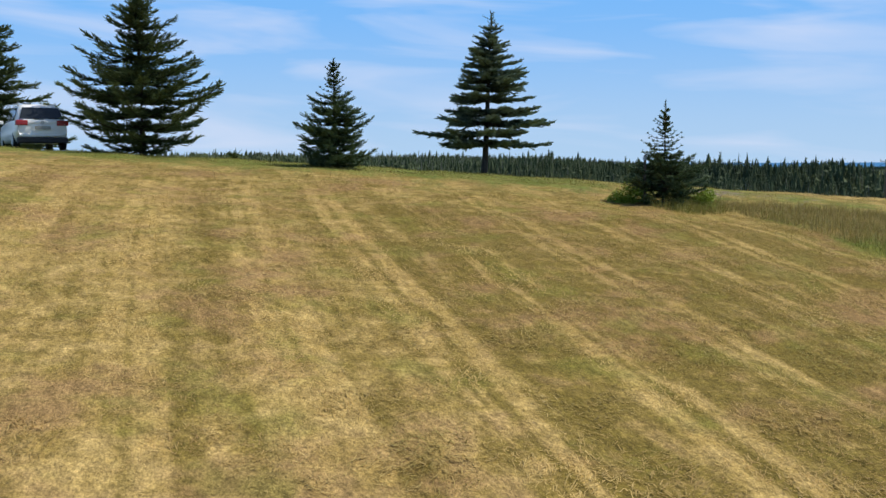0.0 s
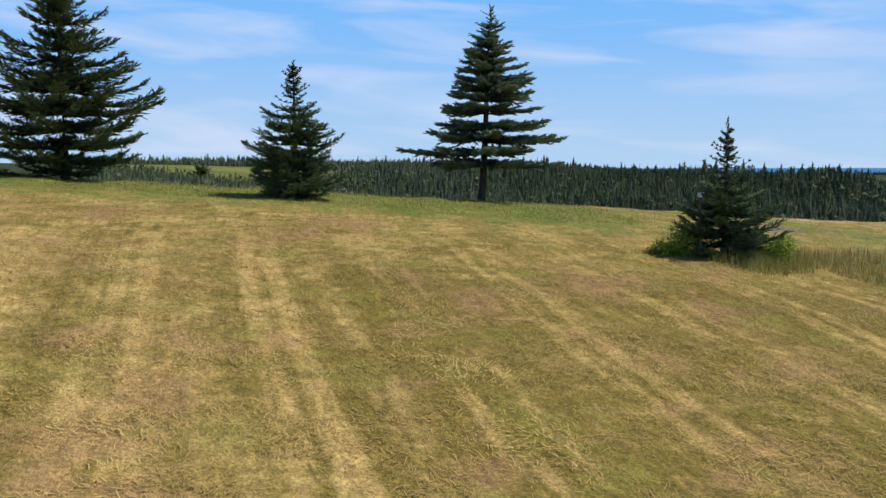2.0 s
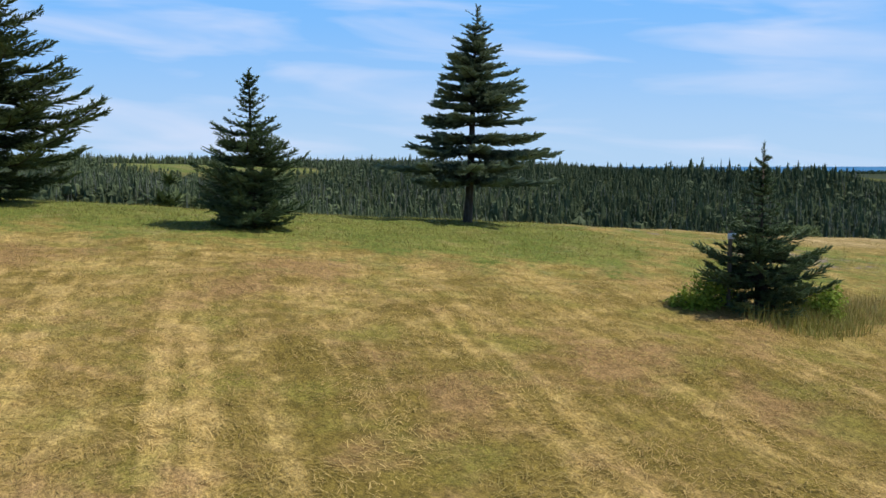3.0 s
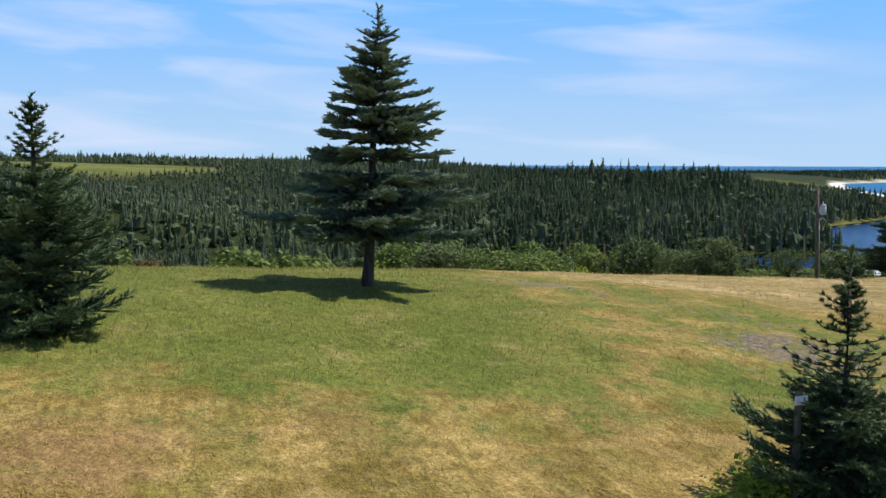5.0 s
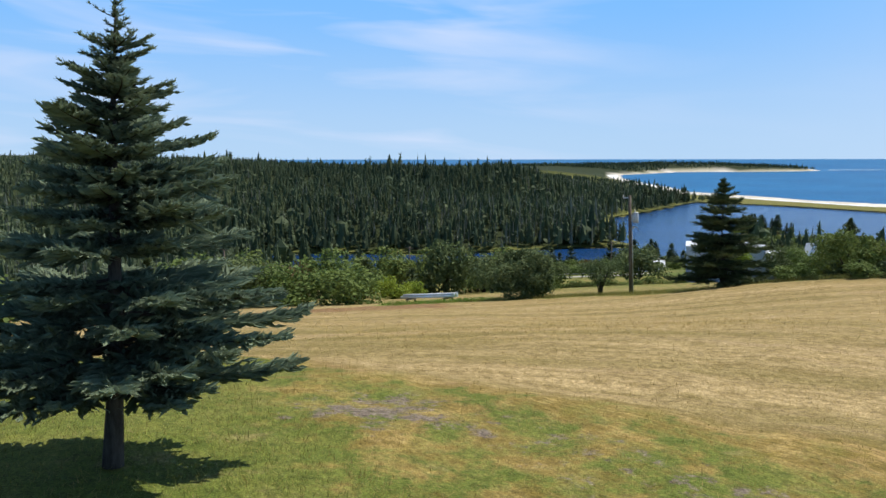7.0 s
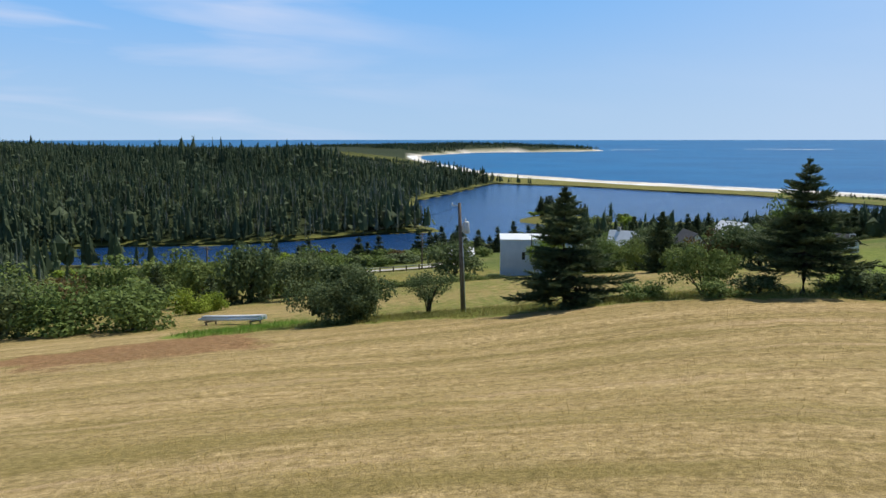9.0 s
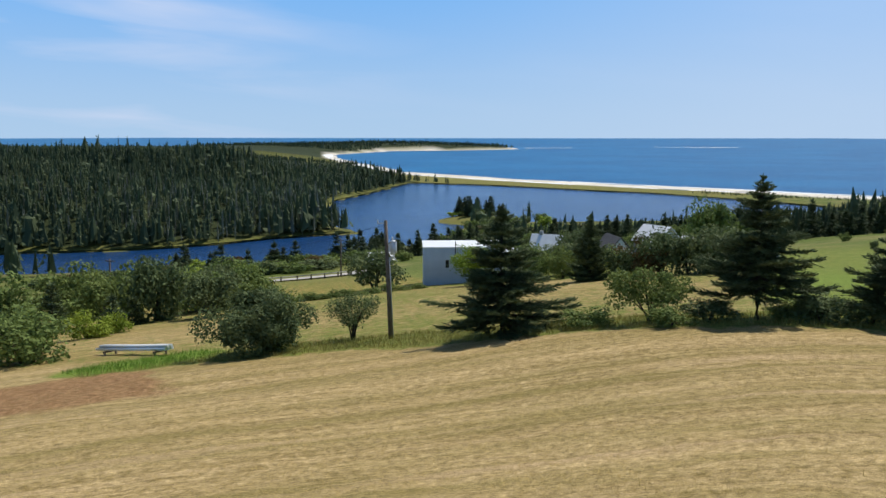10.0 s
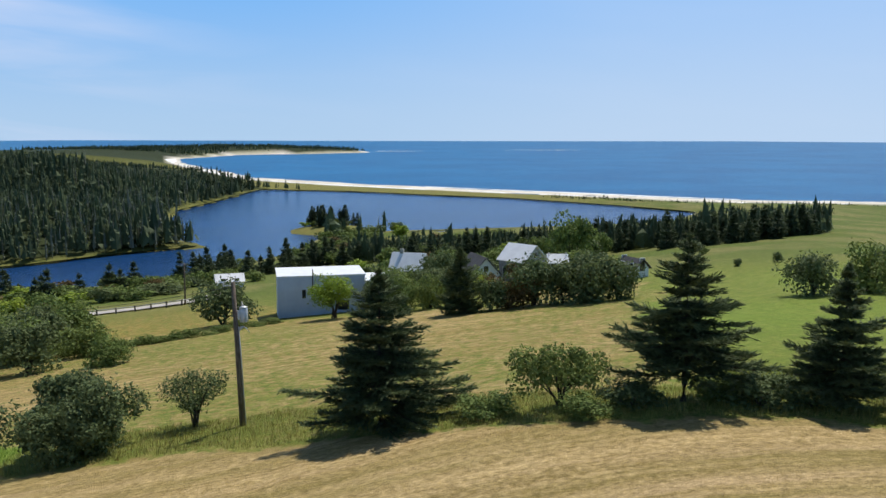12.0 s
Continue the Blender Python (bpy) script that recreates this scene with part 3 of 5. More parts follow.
# ---- surf along the bar and off the point ----
def foam_band(points, width, seed, lift=0.12):
    rng = np.random.default_rng(seed)
    p = np.array(points, float)
    seg = np.hypot(*np.diff(p, axis=0).T)
    s = np.concatenate([[0], np.cumsum(seg)])
    u = np.arange(0, s[-1], 3.0)
    cx, cy = np.interp(u, s, p[:, 0]), np.interp(u, s, p[:, 1])
    tx, ty = np.gradient(cx), np.gradient(cy)
    k = np.hypot(tx, ty)
    nx, ny = ty / k, -tx / k
    wob = np.convolve(rng.normal(0, 1, len(u) + 20), np.ones(21) / 4.6, "valid")[:len(u)]
    wob2 = np.convolve(rng.normal(0, 1, len(u) + 6), np.ones(7) / 2.65, "valid")[:len(u)]
    w = np.clip(width * (0.6 + 0.30 * wob + 0.18 * wob2), 0.4, None)
    inner = np.stack([cx - nx * 2, cy - ny * 2, np.full(len(u), WATER + 0.25)], -1)
    mid = np.stack([cx + nx * w * 0.5, cy + ny * w * 0.5, WATER + lift + 0.35 * np.clip(wob2, 0, 1)], -1)
    outer = np.stack([cx + nx * w, cy + ny * w, np.full(len(u), WATER + 0.02)], -1)
    n = len(u)
    v = np.concatenate([inner, mid, outer])
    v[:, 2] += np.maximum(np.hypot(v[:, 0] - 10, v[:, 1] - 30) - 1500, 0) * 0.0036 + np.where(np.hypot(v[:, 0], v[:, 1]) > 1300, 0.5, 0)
    i = np.arange(n - 1)
    t = np.concatenate([np.stack([i, i + n, i + n + 1], -1), np.stack([i, i + n + 1, i + 1], -1),
                        np.stack([i + n, i + 2 * n, i + 2 * n + 1], -1), np.stack([i + n, i + 2 * n + 1, i + n + 1], -1)])
    return v, t


def surf(points, width, seed, label):
    v, t = foam_band(points, width, seed)
    tagged(new("surf", np_mesh("surf", v, t, M_FOAM, (), True)), label, "surf", "", "structure")


def strip(name, points, inside, outside, z0, z1, material, label, seed=1):
    """A narrow uneven band of ground along a shore."""
    rng = np.random.default_rng(seed)
    p = np.array(points, float)
    s = np.concatenate([[0], np.cumsum(np.hypot(*np.diff(p, axis=0).T))])
    u = np.arange(0, s[-1], 4.0)
    sm = np.ones(5) / 5
    cx, cy = (np.convolve(np.pad(np.interp(u, s, p[:, i]), 2, "edge"), sm, "valid") for i in (0, 1))
    tx, ty = np.gradient(cx), np.gradient(cy)
    k = np.hypot(tx, ty)
    nx, ny = -ty / k, tx / k
    wob = np.convolve(rng.normal(0, 1, len(u) + 8), np.ones(9) / 3, "valid")[:len(u)]
    a = inside * (1 + 0.3 * wob)
    b = outside * (1 + 0.25 * wob[::-1])
    n = len(u)
    v = np.concatenate([np.stack([cx + nx * a, cy + ny * a, np.full(n, z0)], -1), np.stack([cx, cy, np.full(n, (z0 + z1) / 2)], -1), np.stack([cx - nx * b, cy - ny * b, np.full(n, z1)], -1)])
    i = np.arange(n - 1)
    t = np.concatenate([np.stack([i, i + n, i + n + 1], -1), np.stack([i, i + n + 1, i + 1], -1), np.stack([i + n, i + 2 * n, i + 2 * n + 1], -1), np.stack([i + n, i + 2 * n + 1, i + n + 1], -1)])
    tagged(new(name, np_mesh(name, v, t, material, (), True)), label, "shore", "", "structure")


COAST = [(760, 1225), (655, 1055), (560, 850), (472, 655), (467, 534), (475, 427), (488, 352), (489, 302), (497, 240), (531, 190), (582, 100), (642, -60)]
strip("beach", COAST, 6.0, 3.0, WATER + 1.12, WATER + 0.12, M_SAND, "pale sand beach along the bar", 6)
ring = [tuple(q) for q in LAKE] + [tuple(LAKE[0])]
strip("lake_shore", ring, 0.6, 1.3, WATER + 0.10, WATER + 0.75, M_ISLE, "narrow band of reeds round the lake", 7)
surf([(760, 1225), (655, 1055), (560, 850), (472, 655), (467, 534), (475, 427), (488, 352), (489, 302), (497, 240), (531, 190), (582, 100), (642, -60)], 24, 3, "white breakers along the beach")
surf([(494, 470), (502, 400), (512, 340), (514, 300), (523, 240)], 4, 5, "low broken wave off the beach")
for k in range(3):
    cx, cy = 1640 + 38 * k, 1255 - 44 * k
    surf([(cx, cy), (cx + 18, cy - 14), (cx + 40 + 6 * (k % 3), cy - 42)], 6 + 3 * (k % 3), 20 + k, "white water over an offshore reef")
surf([(1345, 1376), (1400, 1345), (1450, 1330)], 7, 41, "white water round the rocky point")


# ---- conifers ----
def unit(v):
    return v / np.maximum(np.linalg.norm(v, axis=-1, keepdims=True), 1e-9)


def needles(rng, base, way, up, length, width, per, tone, spread_out=0.75, body=1.05):
    """Needled shoots: each a slim four-faced core set round with short needles. base and way are (n, 3); length per shoot."""
    n = len(base)
    side = unit(np.cross(way, up))
    lift = unit(np.cross(side, way))
    half = np.minimum(width * body, 0.24 * length)[:, None] * rng.uniform(0.8, 1.25, (n, 1))
    waist = base + way * (length * rng.uniform(0.35, 0.6, n))[:, None]
    end = base + way * length[:, None]
    core = np.stack([base, waist + side * half, end, base, end, waist - side * half,
                     base, waist + lift * half * 0.7, end, base, end, waist - lift * half * 0.7], 1).reshape(-1, 3)
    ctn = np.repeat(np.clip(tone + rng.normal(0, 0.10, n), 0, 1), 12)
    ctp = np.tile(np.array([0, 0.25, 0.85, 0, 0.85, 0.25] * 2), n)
    t = rng.uniform(0.05, 1.0, (n, per))
    a = rng.uniform(0, 2 * np.pi, (n, per))
    o = base[:, None] + way[:, None] * (length[:, None] * t)[..., None]
    rad = side[:, None] * np.cos(a)[..., None] + lift[:, None] * (0.10 + 0.42 * np.sin(a))[..., None]
    d = unit(way[:, None] * 0.75 + rad * spread_out + rng.normal(0, 0.12, (n, per, 3)))
    ln = (width * 3.4) * rng.uniform(0.7, 1.25, (n, per, 1))
    w = unit(np.cross(d, np.array([0, 0, 1.0]) + rng.normal(0, 0.32, (n, per, 3)))) * width * 0.5
    tri = np.stack([o - w, o + w, o + d * ln], 2).reshape(-1, 3)
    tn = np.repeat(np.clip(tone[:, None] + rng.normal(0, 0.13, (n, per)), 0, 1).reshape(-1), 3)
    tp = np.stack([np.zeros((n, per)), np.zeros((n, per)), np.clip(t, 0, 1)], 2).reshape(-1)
    return np.concatenate([core, tri]), np.concatenate([ctn, tn]), np.concatenate([ctp, tp])


def conifer(h, profile, seed, clear=0.1, whorl=0.22, per_whorl=6, sag=0.25, lift=0.25, width=0.011, per=16, gap=0.075, lean=(0.0, 0.0),
            sparse_top=0.97, ragged=0.22, twig=0.34, sticks_too=True, inner=3, body=1.05, low_gap=1.0):
    """A spruce: a trunk and boughs in rings, each a flat spray of needled twigs. Returns its meshes."""
    rng = np.random.default_rng(seed)
    pu, pr = zip(*profile)
    bases, ways, lens, tones = [], [], [], []
    sticks = []
    z = clear * h
    while z < h * 0.985:
        u = z / h
        r = float(np.interp(u, pu, pr))
        m = max(3, int(round(per_whorl * (0.6 + 0.4 * min(1, r)) + rng.integers(-1, 2))))
        a0 = rng.uniform(0, 6.28)
        bare = u > sparse_top
        m = max(4, m // 2) if bare else m
        for k in range(m + (inner if u < sparse_top else 0)):
            az = a0 + 6.2832 * k / m + rng.normal(0, 0.16)
            ln = r * np.clip(rng.normal(1 - ragged * 0.5, ragged * 0.75), 0.45, 1.22)
            if k >= m:         # short shoots between the rings, close to the stem
                ln *= rng.uniform(0.25, 0.62)
            if ln < 0.05:
                continue
            zz = z + rng.normal(0, 0.16) * whorl + (rng.uniform(0.0, 0.45) * whorl if k >= m else 0)
            steep = np.interp(u, (0, 0.5, 0.85, 1), (-0.02, 0.12, 0.5, 1.3))
            n = max(3, int(ln / 0.11))
            s = np.linspace(0, 1, n + 1)
            rr = ln * s * (1 - 0.06 * s)
            dz = ln * (steep * s * 0.6 - sag * s * (1 - s) * 1.6 + lift * s ** 3 * 0.55 - 0.10 * s)
            dirx, diry = math.cos(az), math.sin(az)
            bend = rng.normal(0, 0.12) * ln * s ** 2
            p = np.stack([dirx * rr - diry * bend, diry * rr + dirx * bend, zz + dz], -1)
            p[:, 0] += lean[0] * p[:, 2] / h
            p[:, 1] += lean[1] * p[:, 2] / h
            sticks.append((p, (0.004 if bare else 0.008) + 0.011 * ln))
            # twigs along both sides, a few above, and the tip
            g = max(0.03, gap) * (1.8 if bare else 1.0)
            m2 = max(4, int(ln * 0.93 / g))
            ss = np.linspace(0.10 if u > 0.4 else 0.2, 0.99, m2)
            pp = np.stack([np.interp(ss, s, p[:, i]) for i in range(3)], -1)
            tt = unit(np.stack([np.interp(np.minimum(ss + 0.05, 1), s, p[:, i]) - np.interp(np.maximum(ss - 0.08, 0), s, p[:, i]) for i in range(3)], -1))
            side = unit(np.cross(tt, np.array([0, 0, 1.0])))
            for sgn in (-1.0, 1.0, 0.0):
                l2 = (0.55 if bare else 1.0) * twig * min(1.0, 0.12 + 0.6 * ln) * (0.35 + 0.9 * np.sin(np.pi * np.clip(ss * 0.86 + 0.10, 0, 1))) * rng.uniform(0.6, 1.25, m2)
                if sgn == 0:
                    w = unit(tt * 0.9 + np.array([0, 0, 0.55]) + rng.normal(0, 0.25, (m2, 3)))
                    l2 = l2 * 0.5
                else:
                    w = unit(tt * 0.65 + side * sgn * 0.85 + np.array([0, 0, 0.02]) + rng.normal(0, 0.17, (m2, 3)))
                bases.append(pp)
                ways.append(w)
                lens.append(l2)
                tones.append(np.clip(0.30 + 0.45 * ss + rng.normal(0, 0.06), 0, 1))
                if sgn != 0:       # second order: side twiglets
                    q = rng.uniform(0.35, 0.8, (m2, 1))
                    bases.append(pp + w * l2[:, None] * q)
                    ways.append(unit(w * 0.7 + tt * 0.75 + rng.normal(0, 0.2, (m2, 3))))
                    lens.append(l2 * 0.55)
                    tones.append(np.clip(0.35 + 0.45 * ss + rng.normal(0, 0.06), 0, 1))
        z += whorl * (0.75 + 0.5 * rng.random()) * (0.75 if u > 0.7 else 1.0) * (0.8 if u > sparse_top else 1.0) * (low_gap if u < 0.4 else 1.0)
    # leader
    k = 10
    bases.append(np.stack([np.full(k, lean[0]), np.full(k, lean[1]), np.linspace(h * 0.93, h * 1.0, k)], -1))
    ways.append(unit(np.stack([rng.normal(0, 0.35, k), rng.normal(0, 0.35, k), np.ones(k)], -1)))
    lens.append(np.full(k, 0.02 * h))
    tones.append(np.full(k, 0.6))
    base, way, ln, tone = np.concatenate(bases), np.concatenate(ways), np.concatenate(lens), np.concatenate(tones)
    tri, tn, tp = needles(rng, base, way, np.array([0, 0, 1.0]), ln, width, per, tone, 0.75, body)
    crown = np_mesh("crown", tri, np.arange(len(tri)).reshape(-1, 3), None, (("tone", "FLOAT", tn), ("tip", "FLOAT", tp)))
    vs, fs, off = [], [], 0
    for p, r0 in sticks:
        for flat in (True, False):
            rad = np.linspace(r0, r0 * 0.25, len(p))
            d = np.cross(p[-1] - p[0], [0, 0, 1.0]) if flat else np.array([0, 0, 1.0])
            d = d / max(np.linalg.norm(d), 1e-6)
            v = np.concatenate([p - d * rad[:, None], p + d * rad[:, None]])
            m = len(p)
            i = np.arange(m - 1)
            fs.append(np.concatenate([np.stack([i, i + m, i + m + 1], -1), np.stack([i, i + m + 1, i + 1], -1)]) + off)
            vs.append(v)
            off += 2 * m
    boughs = np_mesh("boughs", np.concatenate(vs), np.concatenate(fs), M_BARK) if sticks_too else None
    zs = [-0.25, 0.0, 0.12 * h, 0.4 * h, 0.75 * h, h * 0.985]
    rb = 0.0165 * h + 0.02
    bm = tube([(lean[0] * max(q, 0) / h + 0.012 * h * math.sin(q * 1.3) * 0.3, lean[1] * max(q, 0) / h, q) for q in zs], [rb * 1.45, rb * 1.15, rb * 0.92, rb * 0.68, rb * 0.34, 0.006], 10)
    trunk = bpy.data.meshes.new("trunk")
    bm.to_mesh(trunk)
    bm.free()
    trunk.materials.append(M_BARK)
    return trunk, boughs, crown


def plant_conifer(name, meshes, x, y, material, label, category="tree", group="", sink=0.0, turn=0.0):
    trunk, boughs, crown = meshes
    if not crown.materials:
        crown.materials.append(material)
    root = new(name)
    np_part("trunk", trunk, root)
    if boughs:
        tagged(np_part("branchwork", boughs, root), kind="stuff")
    np_part("crown", crown, root)
    root.matrix_world = pose(x, y, height(x, y) - sink, 0, 0, turn)
    return tagged(root, label, category, group)


BROAD = ((0.10, 1.75), (0.14, 1.92), (0.26, 1.98), (0.37, 1.95), (0.42, 1.62), (0.47, 1.30), (0.6, 1.12), (0.7, 0.93), (0.78, 0.62), (0.85, 0.42), (0.92, 0.24), (1, 0.03))
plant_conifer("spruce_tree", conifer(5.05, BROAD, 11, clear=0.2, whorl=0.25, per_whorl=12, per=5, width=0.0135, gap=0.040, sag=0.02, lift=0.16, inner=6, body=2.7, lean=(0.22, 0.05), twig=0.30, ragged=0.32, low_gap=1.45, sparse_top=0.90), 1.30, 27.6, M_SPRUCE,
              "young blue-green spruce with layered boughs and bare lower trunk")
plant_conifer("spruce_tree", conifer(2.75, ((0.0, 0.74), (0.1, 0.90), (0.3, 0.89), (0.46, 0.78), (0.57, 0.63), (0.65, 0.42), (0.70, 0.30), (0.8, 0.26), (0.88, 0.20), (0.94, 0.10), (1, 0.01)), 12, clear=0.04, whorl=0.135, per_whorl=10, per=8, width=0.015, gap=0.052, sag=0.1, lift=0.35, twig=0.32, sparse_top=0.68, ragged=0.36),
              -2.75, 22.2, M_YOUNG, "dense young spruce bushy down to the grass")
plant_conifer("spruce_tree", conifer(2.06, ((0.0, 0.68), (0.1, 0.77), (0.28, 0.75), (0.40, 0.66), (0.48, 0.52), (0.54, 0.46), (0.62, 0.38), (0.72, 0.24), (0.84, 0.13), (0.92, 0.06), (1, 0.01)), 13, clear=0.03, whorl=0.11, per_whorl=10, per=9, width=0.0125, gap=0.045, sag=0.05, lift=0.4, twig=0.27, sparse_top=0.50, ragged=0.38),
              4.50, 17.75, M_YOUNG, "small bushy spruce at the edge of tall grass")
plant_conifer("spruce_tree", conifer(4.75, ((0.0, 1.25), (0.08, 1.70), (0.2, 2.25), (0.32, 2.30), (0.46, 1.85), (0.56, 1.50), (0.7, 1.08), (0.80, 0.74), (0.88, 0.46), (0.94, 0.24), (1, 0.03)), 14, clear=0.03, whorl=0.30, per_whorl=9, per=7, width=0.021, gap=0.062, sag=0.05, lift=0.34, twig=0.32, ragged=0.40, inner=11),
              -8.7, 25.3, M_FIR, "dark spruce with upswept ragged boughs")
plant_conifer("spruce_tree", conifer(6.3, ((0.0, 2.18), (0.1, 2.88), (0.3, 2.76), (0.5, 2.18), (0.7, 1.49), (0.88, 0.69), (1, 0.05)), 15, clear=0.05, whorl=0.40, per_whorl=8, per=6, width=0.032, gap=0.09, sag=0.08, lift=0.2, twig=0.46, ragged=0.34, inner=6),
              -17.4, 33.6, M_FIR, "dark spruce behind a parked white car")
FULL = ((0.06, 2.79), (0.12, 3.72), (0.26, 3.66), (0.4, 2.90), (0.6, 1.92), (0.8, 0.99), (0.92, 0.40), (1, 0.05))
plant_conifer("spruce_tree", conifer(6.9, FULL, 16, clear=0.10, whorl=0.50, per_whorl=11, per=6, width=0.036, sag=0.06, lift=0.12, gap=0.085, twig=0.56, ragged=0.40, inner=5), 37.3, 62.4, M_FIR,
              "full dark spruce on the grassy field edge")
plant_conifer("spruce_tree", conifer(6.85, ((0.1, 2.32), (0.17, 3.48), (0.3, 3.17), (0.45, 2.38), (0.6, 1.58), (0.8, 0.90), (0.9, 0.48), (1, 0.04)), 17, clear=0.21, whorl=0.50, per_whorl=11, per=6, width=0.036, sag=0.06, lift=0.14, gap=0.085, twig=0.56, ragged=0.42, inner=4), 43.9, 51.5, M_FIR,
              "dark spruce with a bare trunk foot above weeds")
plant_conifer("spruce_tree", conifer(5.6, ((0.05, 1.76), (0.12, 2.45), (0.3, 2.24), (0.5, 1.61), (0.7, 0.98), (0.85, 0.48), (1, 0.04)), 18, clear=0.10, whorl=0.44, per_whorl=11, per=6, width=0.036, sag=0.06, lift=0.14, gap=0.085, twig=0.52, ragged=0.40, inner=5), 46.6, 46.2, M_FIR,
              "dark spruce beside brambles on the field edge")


# ---- broad-leaved trees and shrubs ----
def leafy(h, rx, seed, leaves=6000, size=0.11, stem=0.35, lobes=9, stems=4, low=0.3):
    """A tree or shrub of branching stems and a crown of many small leaves in uneven lobes. Returns its meshes."""
    rng = np.random.default_rng(seed)
    cz = h * (low + 1) / 2
    hz = h * (1 - low) / 2
    cents, rads = [], []
    for k in range(lobes):
        d = unit(rng.normal(0, 1, 3))
        q = rng.uniform(0.35, 0.86)
        cents.append(np.array([d[0] * rx * q, d[1] * rx * q, cz + d[2] * hz * q]))
        rads.append(rng.uniform(0.22, 0.50))
    cents, rads = np.array(cents), np.array(rads)
    which = rng.integers(0, lobes, leaves)
    d = unit(rng.normal(0, 1, (leaves, 3)))
    r = rng.uniform(0.35, 1.0, (leaves, 1)) ** 0.45 * (1 + 0.22 * np.sin(d[:, :1] * 7 + which[:, None]) * np.sin(d[:, 1:2] * 6 + 2))
    r = r * np.where(rng.random((leaves, 1)) < 0.07, rng.uniform(1.0, 1.45, (leaves, 1)), 1.0)
    c = cents[which] + d * r * (rads[which] * min(rx, hz * 1.3))[:, None] * np.array([1.15, 1.15, 0.95])
    c[:, 2] = np.maximum(c[:, 2], 0.05 + 0.1 * rng.random(leaves))
    n = unit(d + rng.normal(0, 0.7, (leaves, 3)) + np.array([0, 0, 0.35]))
    a = unit(np.cross(n, rng.normal(0, 1, (leaves, 3))))
    b = np.cross(n, a)
    s = (size * rng.uniform(0.6, 1.3, leaves))[:, None]
    quad = np.stack([c - a * s, c + b * s * 0.55, c + a * s, c - b * s * 0.55], 1).reshape(-1, 3)
    i = np.arange(leaves)[:, None] * 4
    tris = np.concatenate([i + np.array([0, 1, 2]), i + np.array([0, 2, 3])])
    # shade put into the tone: darker inside each lobe, lighter outward and facing up
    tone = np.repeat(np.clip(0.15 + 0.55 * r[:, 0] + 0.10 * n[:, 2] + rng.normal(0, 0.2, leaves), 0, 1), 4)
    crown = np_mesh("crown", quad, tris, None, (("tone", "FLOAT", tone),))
    bm = bmesh.new()
    for k in range(max(stems, min(lobes, 9))):
        e = cents[k % lobes]
        p0 = np.array([rng.normal(0, 0.03 * rx), rng.normal(0, 0.03 * rx), -0.15])
        j = np.array([e[0] * 0.18, e[1] * 0.18, h * stem * rng.uniform(0.5, 1.0)])
        t = tube([tuple(p0), tuple(j), tuple(j * 0.45 + e * 0.55 + np.array([0, 0, 0.05 * h])), tuple(e)], [0.022 * h, 0.016 * h, 0.009 * h, 0.003 * h], 5)
        me = bpy.data.meshes.new("t")
        t.to_mesh(me)
        t.free()
        bm.from_mesh(me)
        bpy.data.meshes.remove(me)
    stems_me = bpy.data.meshes.new("stems")
    bm.to_mesh(stems_me)
    bm.free()
    stems_me.materials.append(M_BARK)
    return stems_me, crown


def plant_leafy(name, meshes, x, y, material, label, category="tree", group="", sink=0.05, turn=0.0, scale=1.0):
    stems_me, crown = meshes
    if not crown.materials:
        crown.materials.append(material)
    root = new(name)
    np_part("stem", stems_me, root)
    np_part("crown", crown, root)
    root.scale = (scale, scale, scale)
    root.matrix_world = pose(x, y, height(x, y) - sink, 0, 0, turn) @ Matrix.Scale(scale, 4)
    return tagged(root, label, category, group)


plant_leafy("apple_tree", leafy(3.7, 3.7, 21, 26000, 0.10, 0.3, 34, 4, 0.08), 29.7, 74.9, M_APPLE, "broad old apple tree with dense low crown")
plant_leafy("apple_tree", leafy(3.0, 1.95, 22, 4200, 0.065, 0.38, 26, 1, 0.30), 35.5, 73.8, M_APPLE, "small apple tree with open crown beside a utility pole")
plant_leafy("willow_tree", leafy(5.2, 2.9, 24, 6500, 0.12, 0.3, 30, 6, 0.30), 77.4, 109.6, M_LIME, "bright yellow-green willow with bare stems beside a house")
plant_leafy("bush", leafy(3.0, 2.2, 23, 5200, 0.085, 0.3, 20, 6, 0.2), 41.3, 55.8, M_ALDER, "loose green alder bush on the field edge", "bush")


# ---- far woods over the water ----
def woods():
    rng = np.random.default_rng(31)
    n = 118000
    x = rng.uniform(-330, 480, n)
    y = rng.uniform(120, 960, n)
    seen = (x > -0.36 * y - 25) & ((y < 640) | (x > 60))
    x, y = x[seen], y[seen]
    n = len(x)
    z, dl, ds = ground(x, y)
    _, b, _ = zones(x, y, z, dl, ds)
    keep = rng.random(n) < b[:, 2] * np.interp(y, (300, 520, 760, 960), (0.85, 0.55, 0.30, 0.30))
    d = np.minimum(dl, ds)
    keep &= (y > 195) & (d > 0.7) & (rng.random(n) < 1 - 0.45 * step(x + 0.25 * (y - 420), 225, 300))
    grow = (1 - 0.25 * step(x, 215, 290)) * (1 - 0.3 * step(y, 640, 760)) * (1 - 0.60 * bell(x, y, -110, 440, 70)) * np.interp(d, (0, 14, 30, 70), (1.45, 1.35, 1.0, 0.80)) * (1 + 0.45 * bell(x, y, 152, 476, 26) + 0.50 * bell(x, y, 205, 440, 38) + 0.25 * bell(x, y, 60, 500, 40))
    return x[keep], y[keep], z[keep], rng, 4.8, 8.0, 0.20, 5, 11, grow[keep]


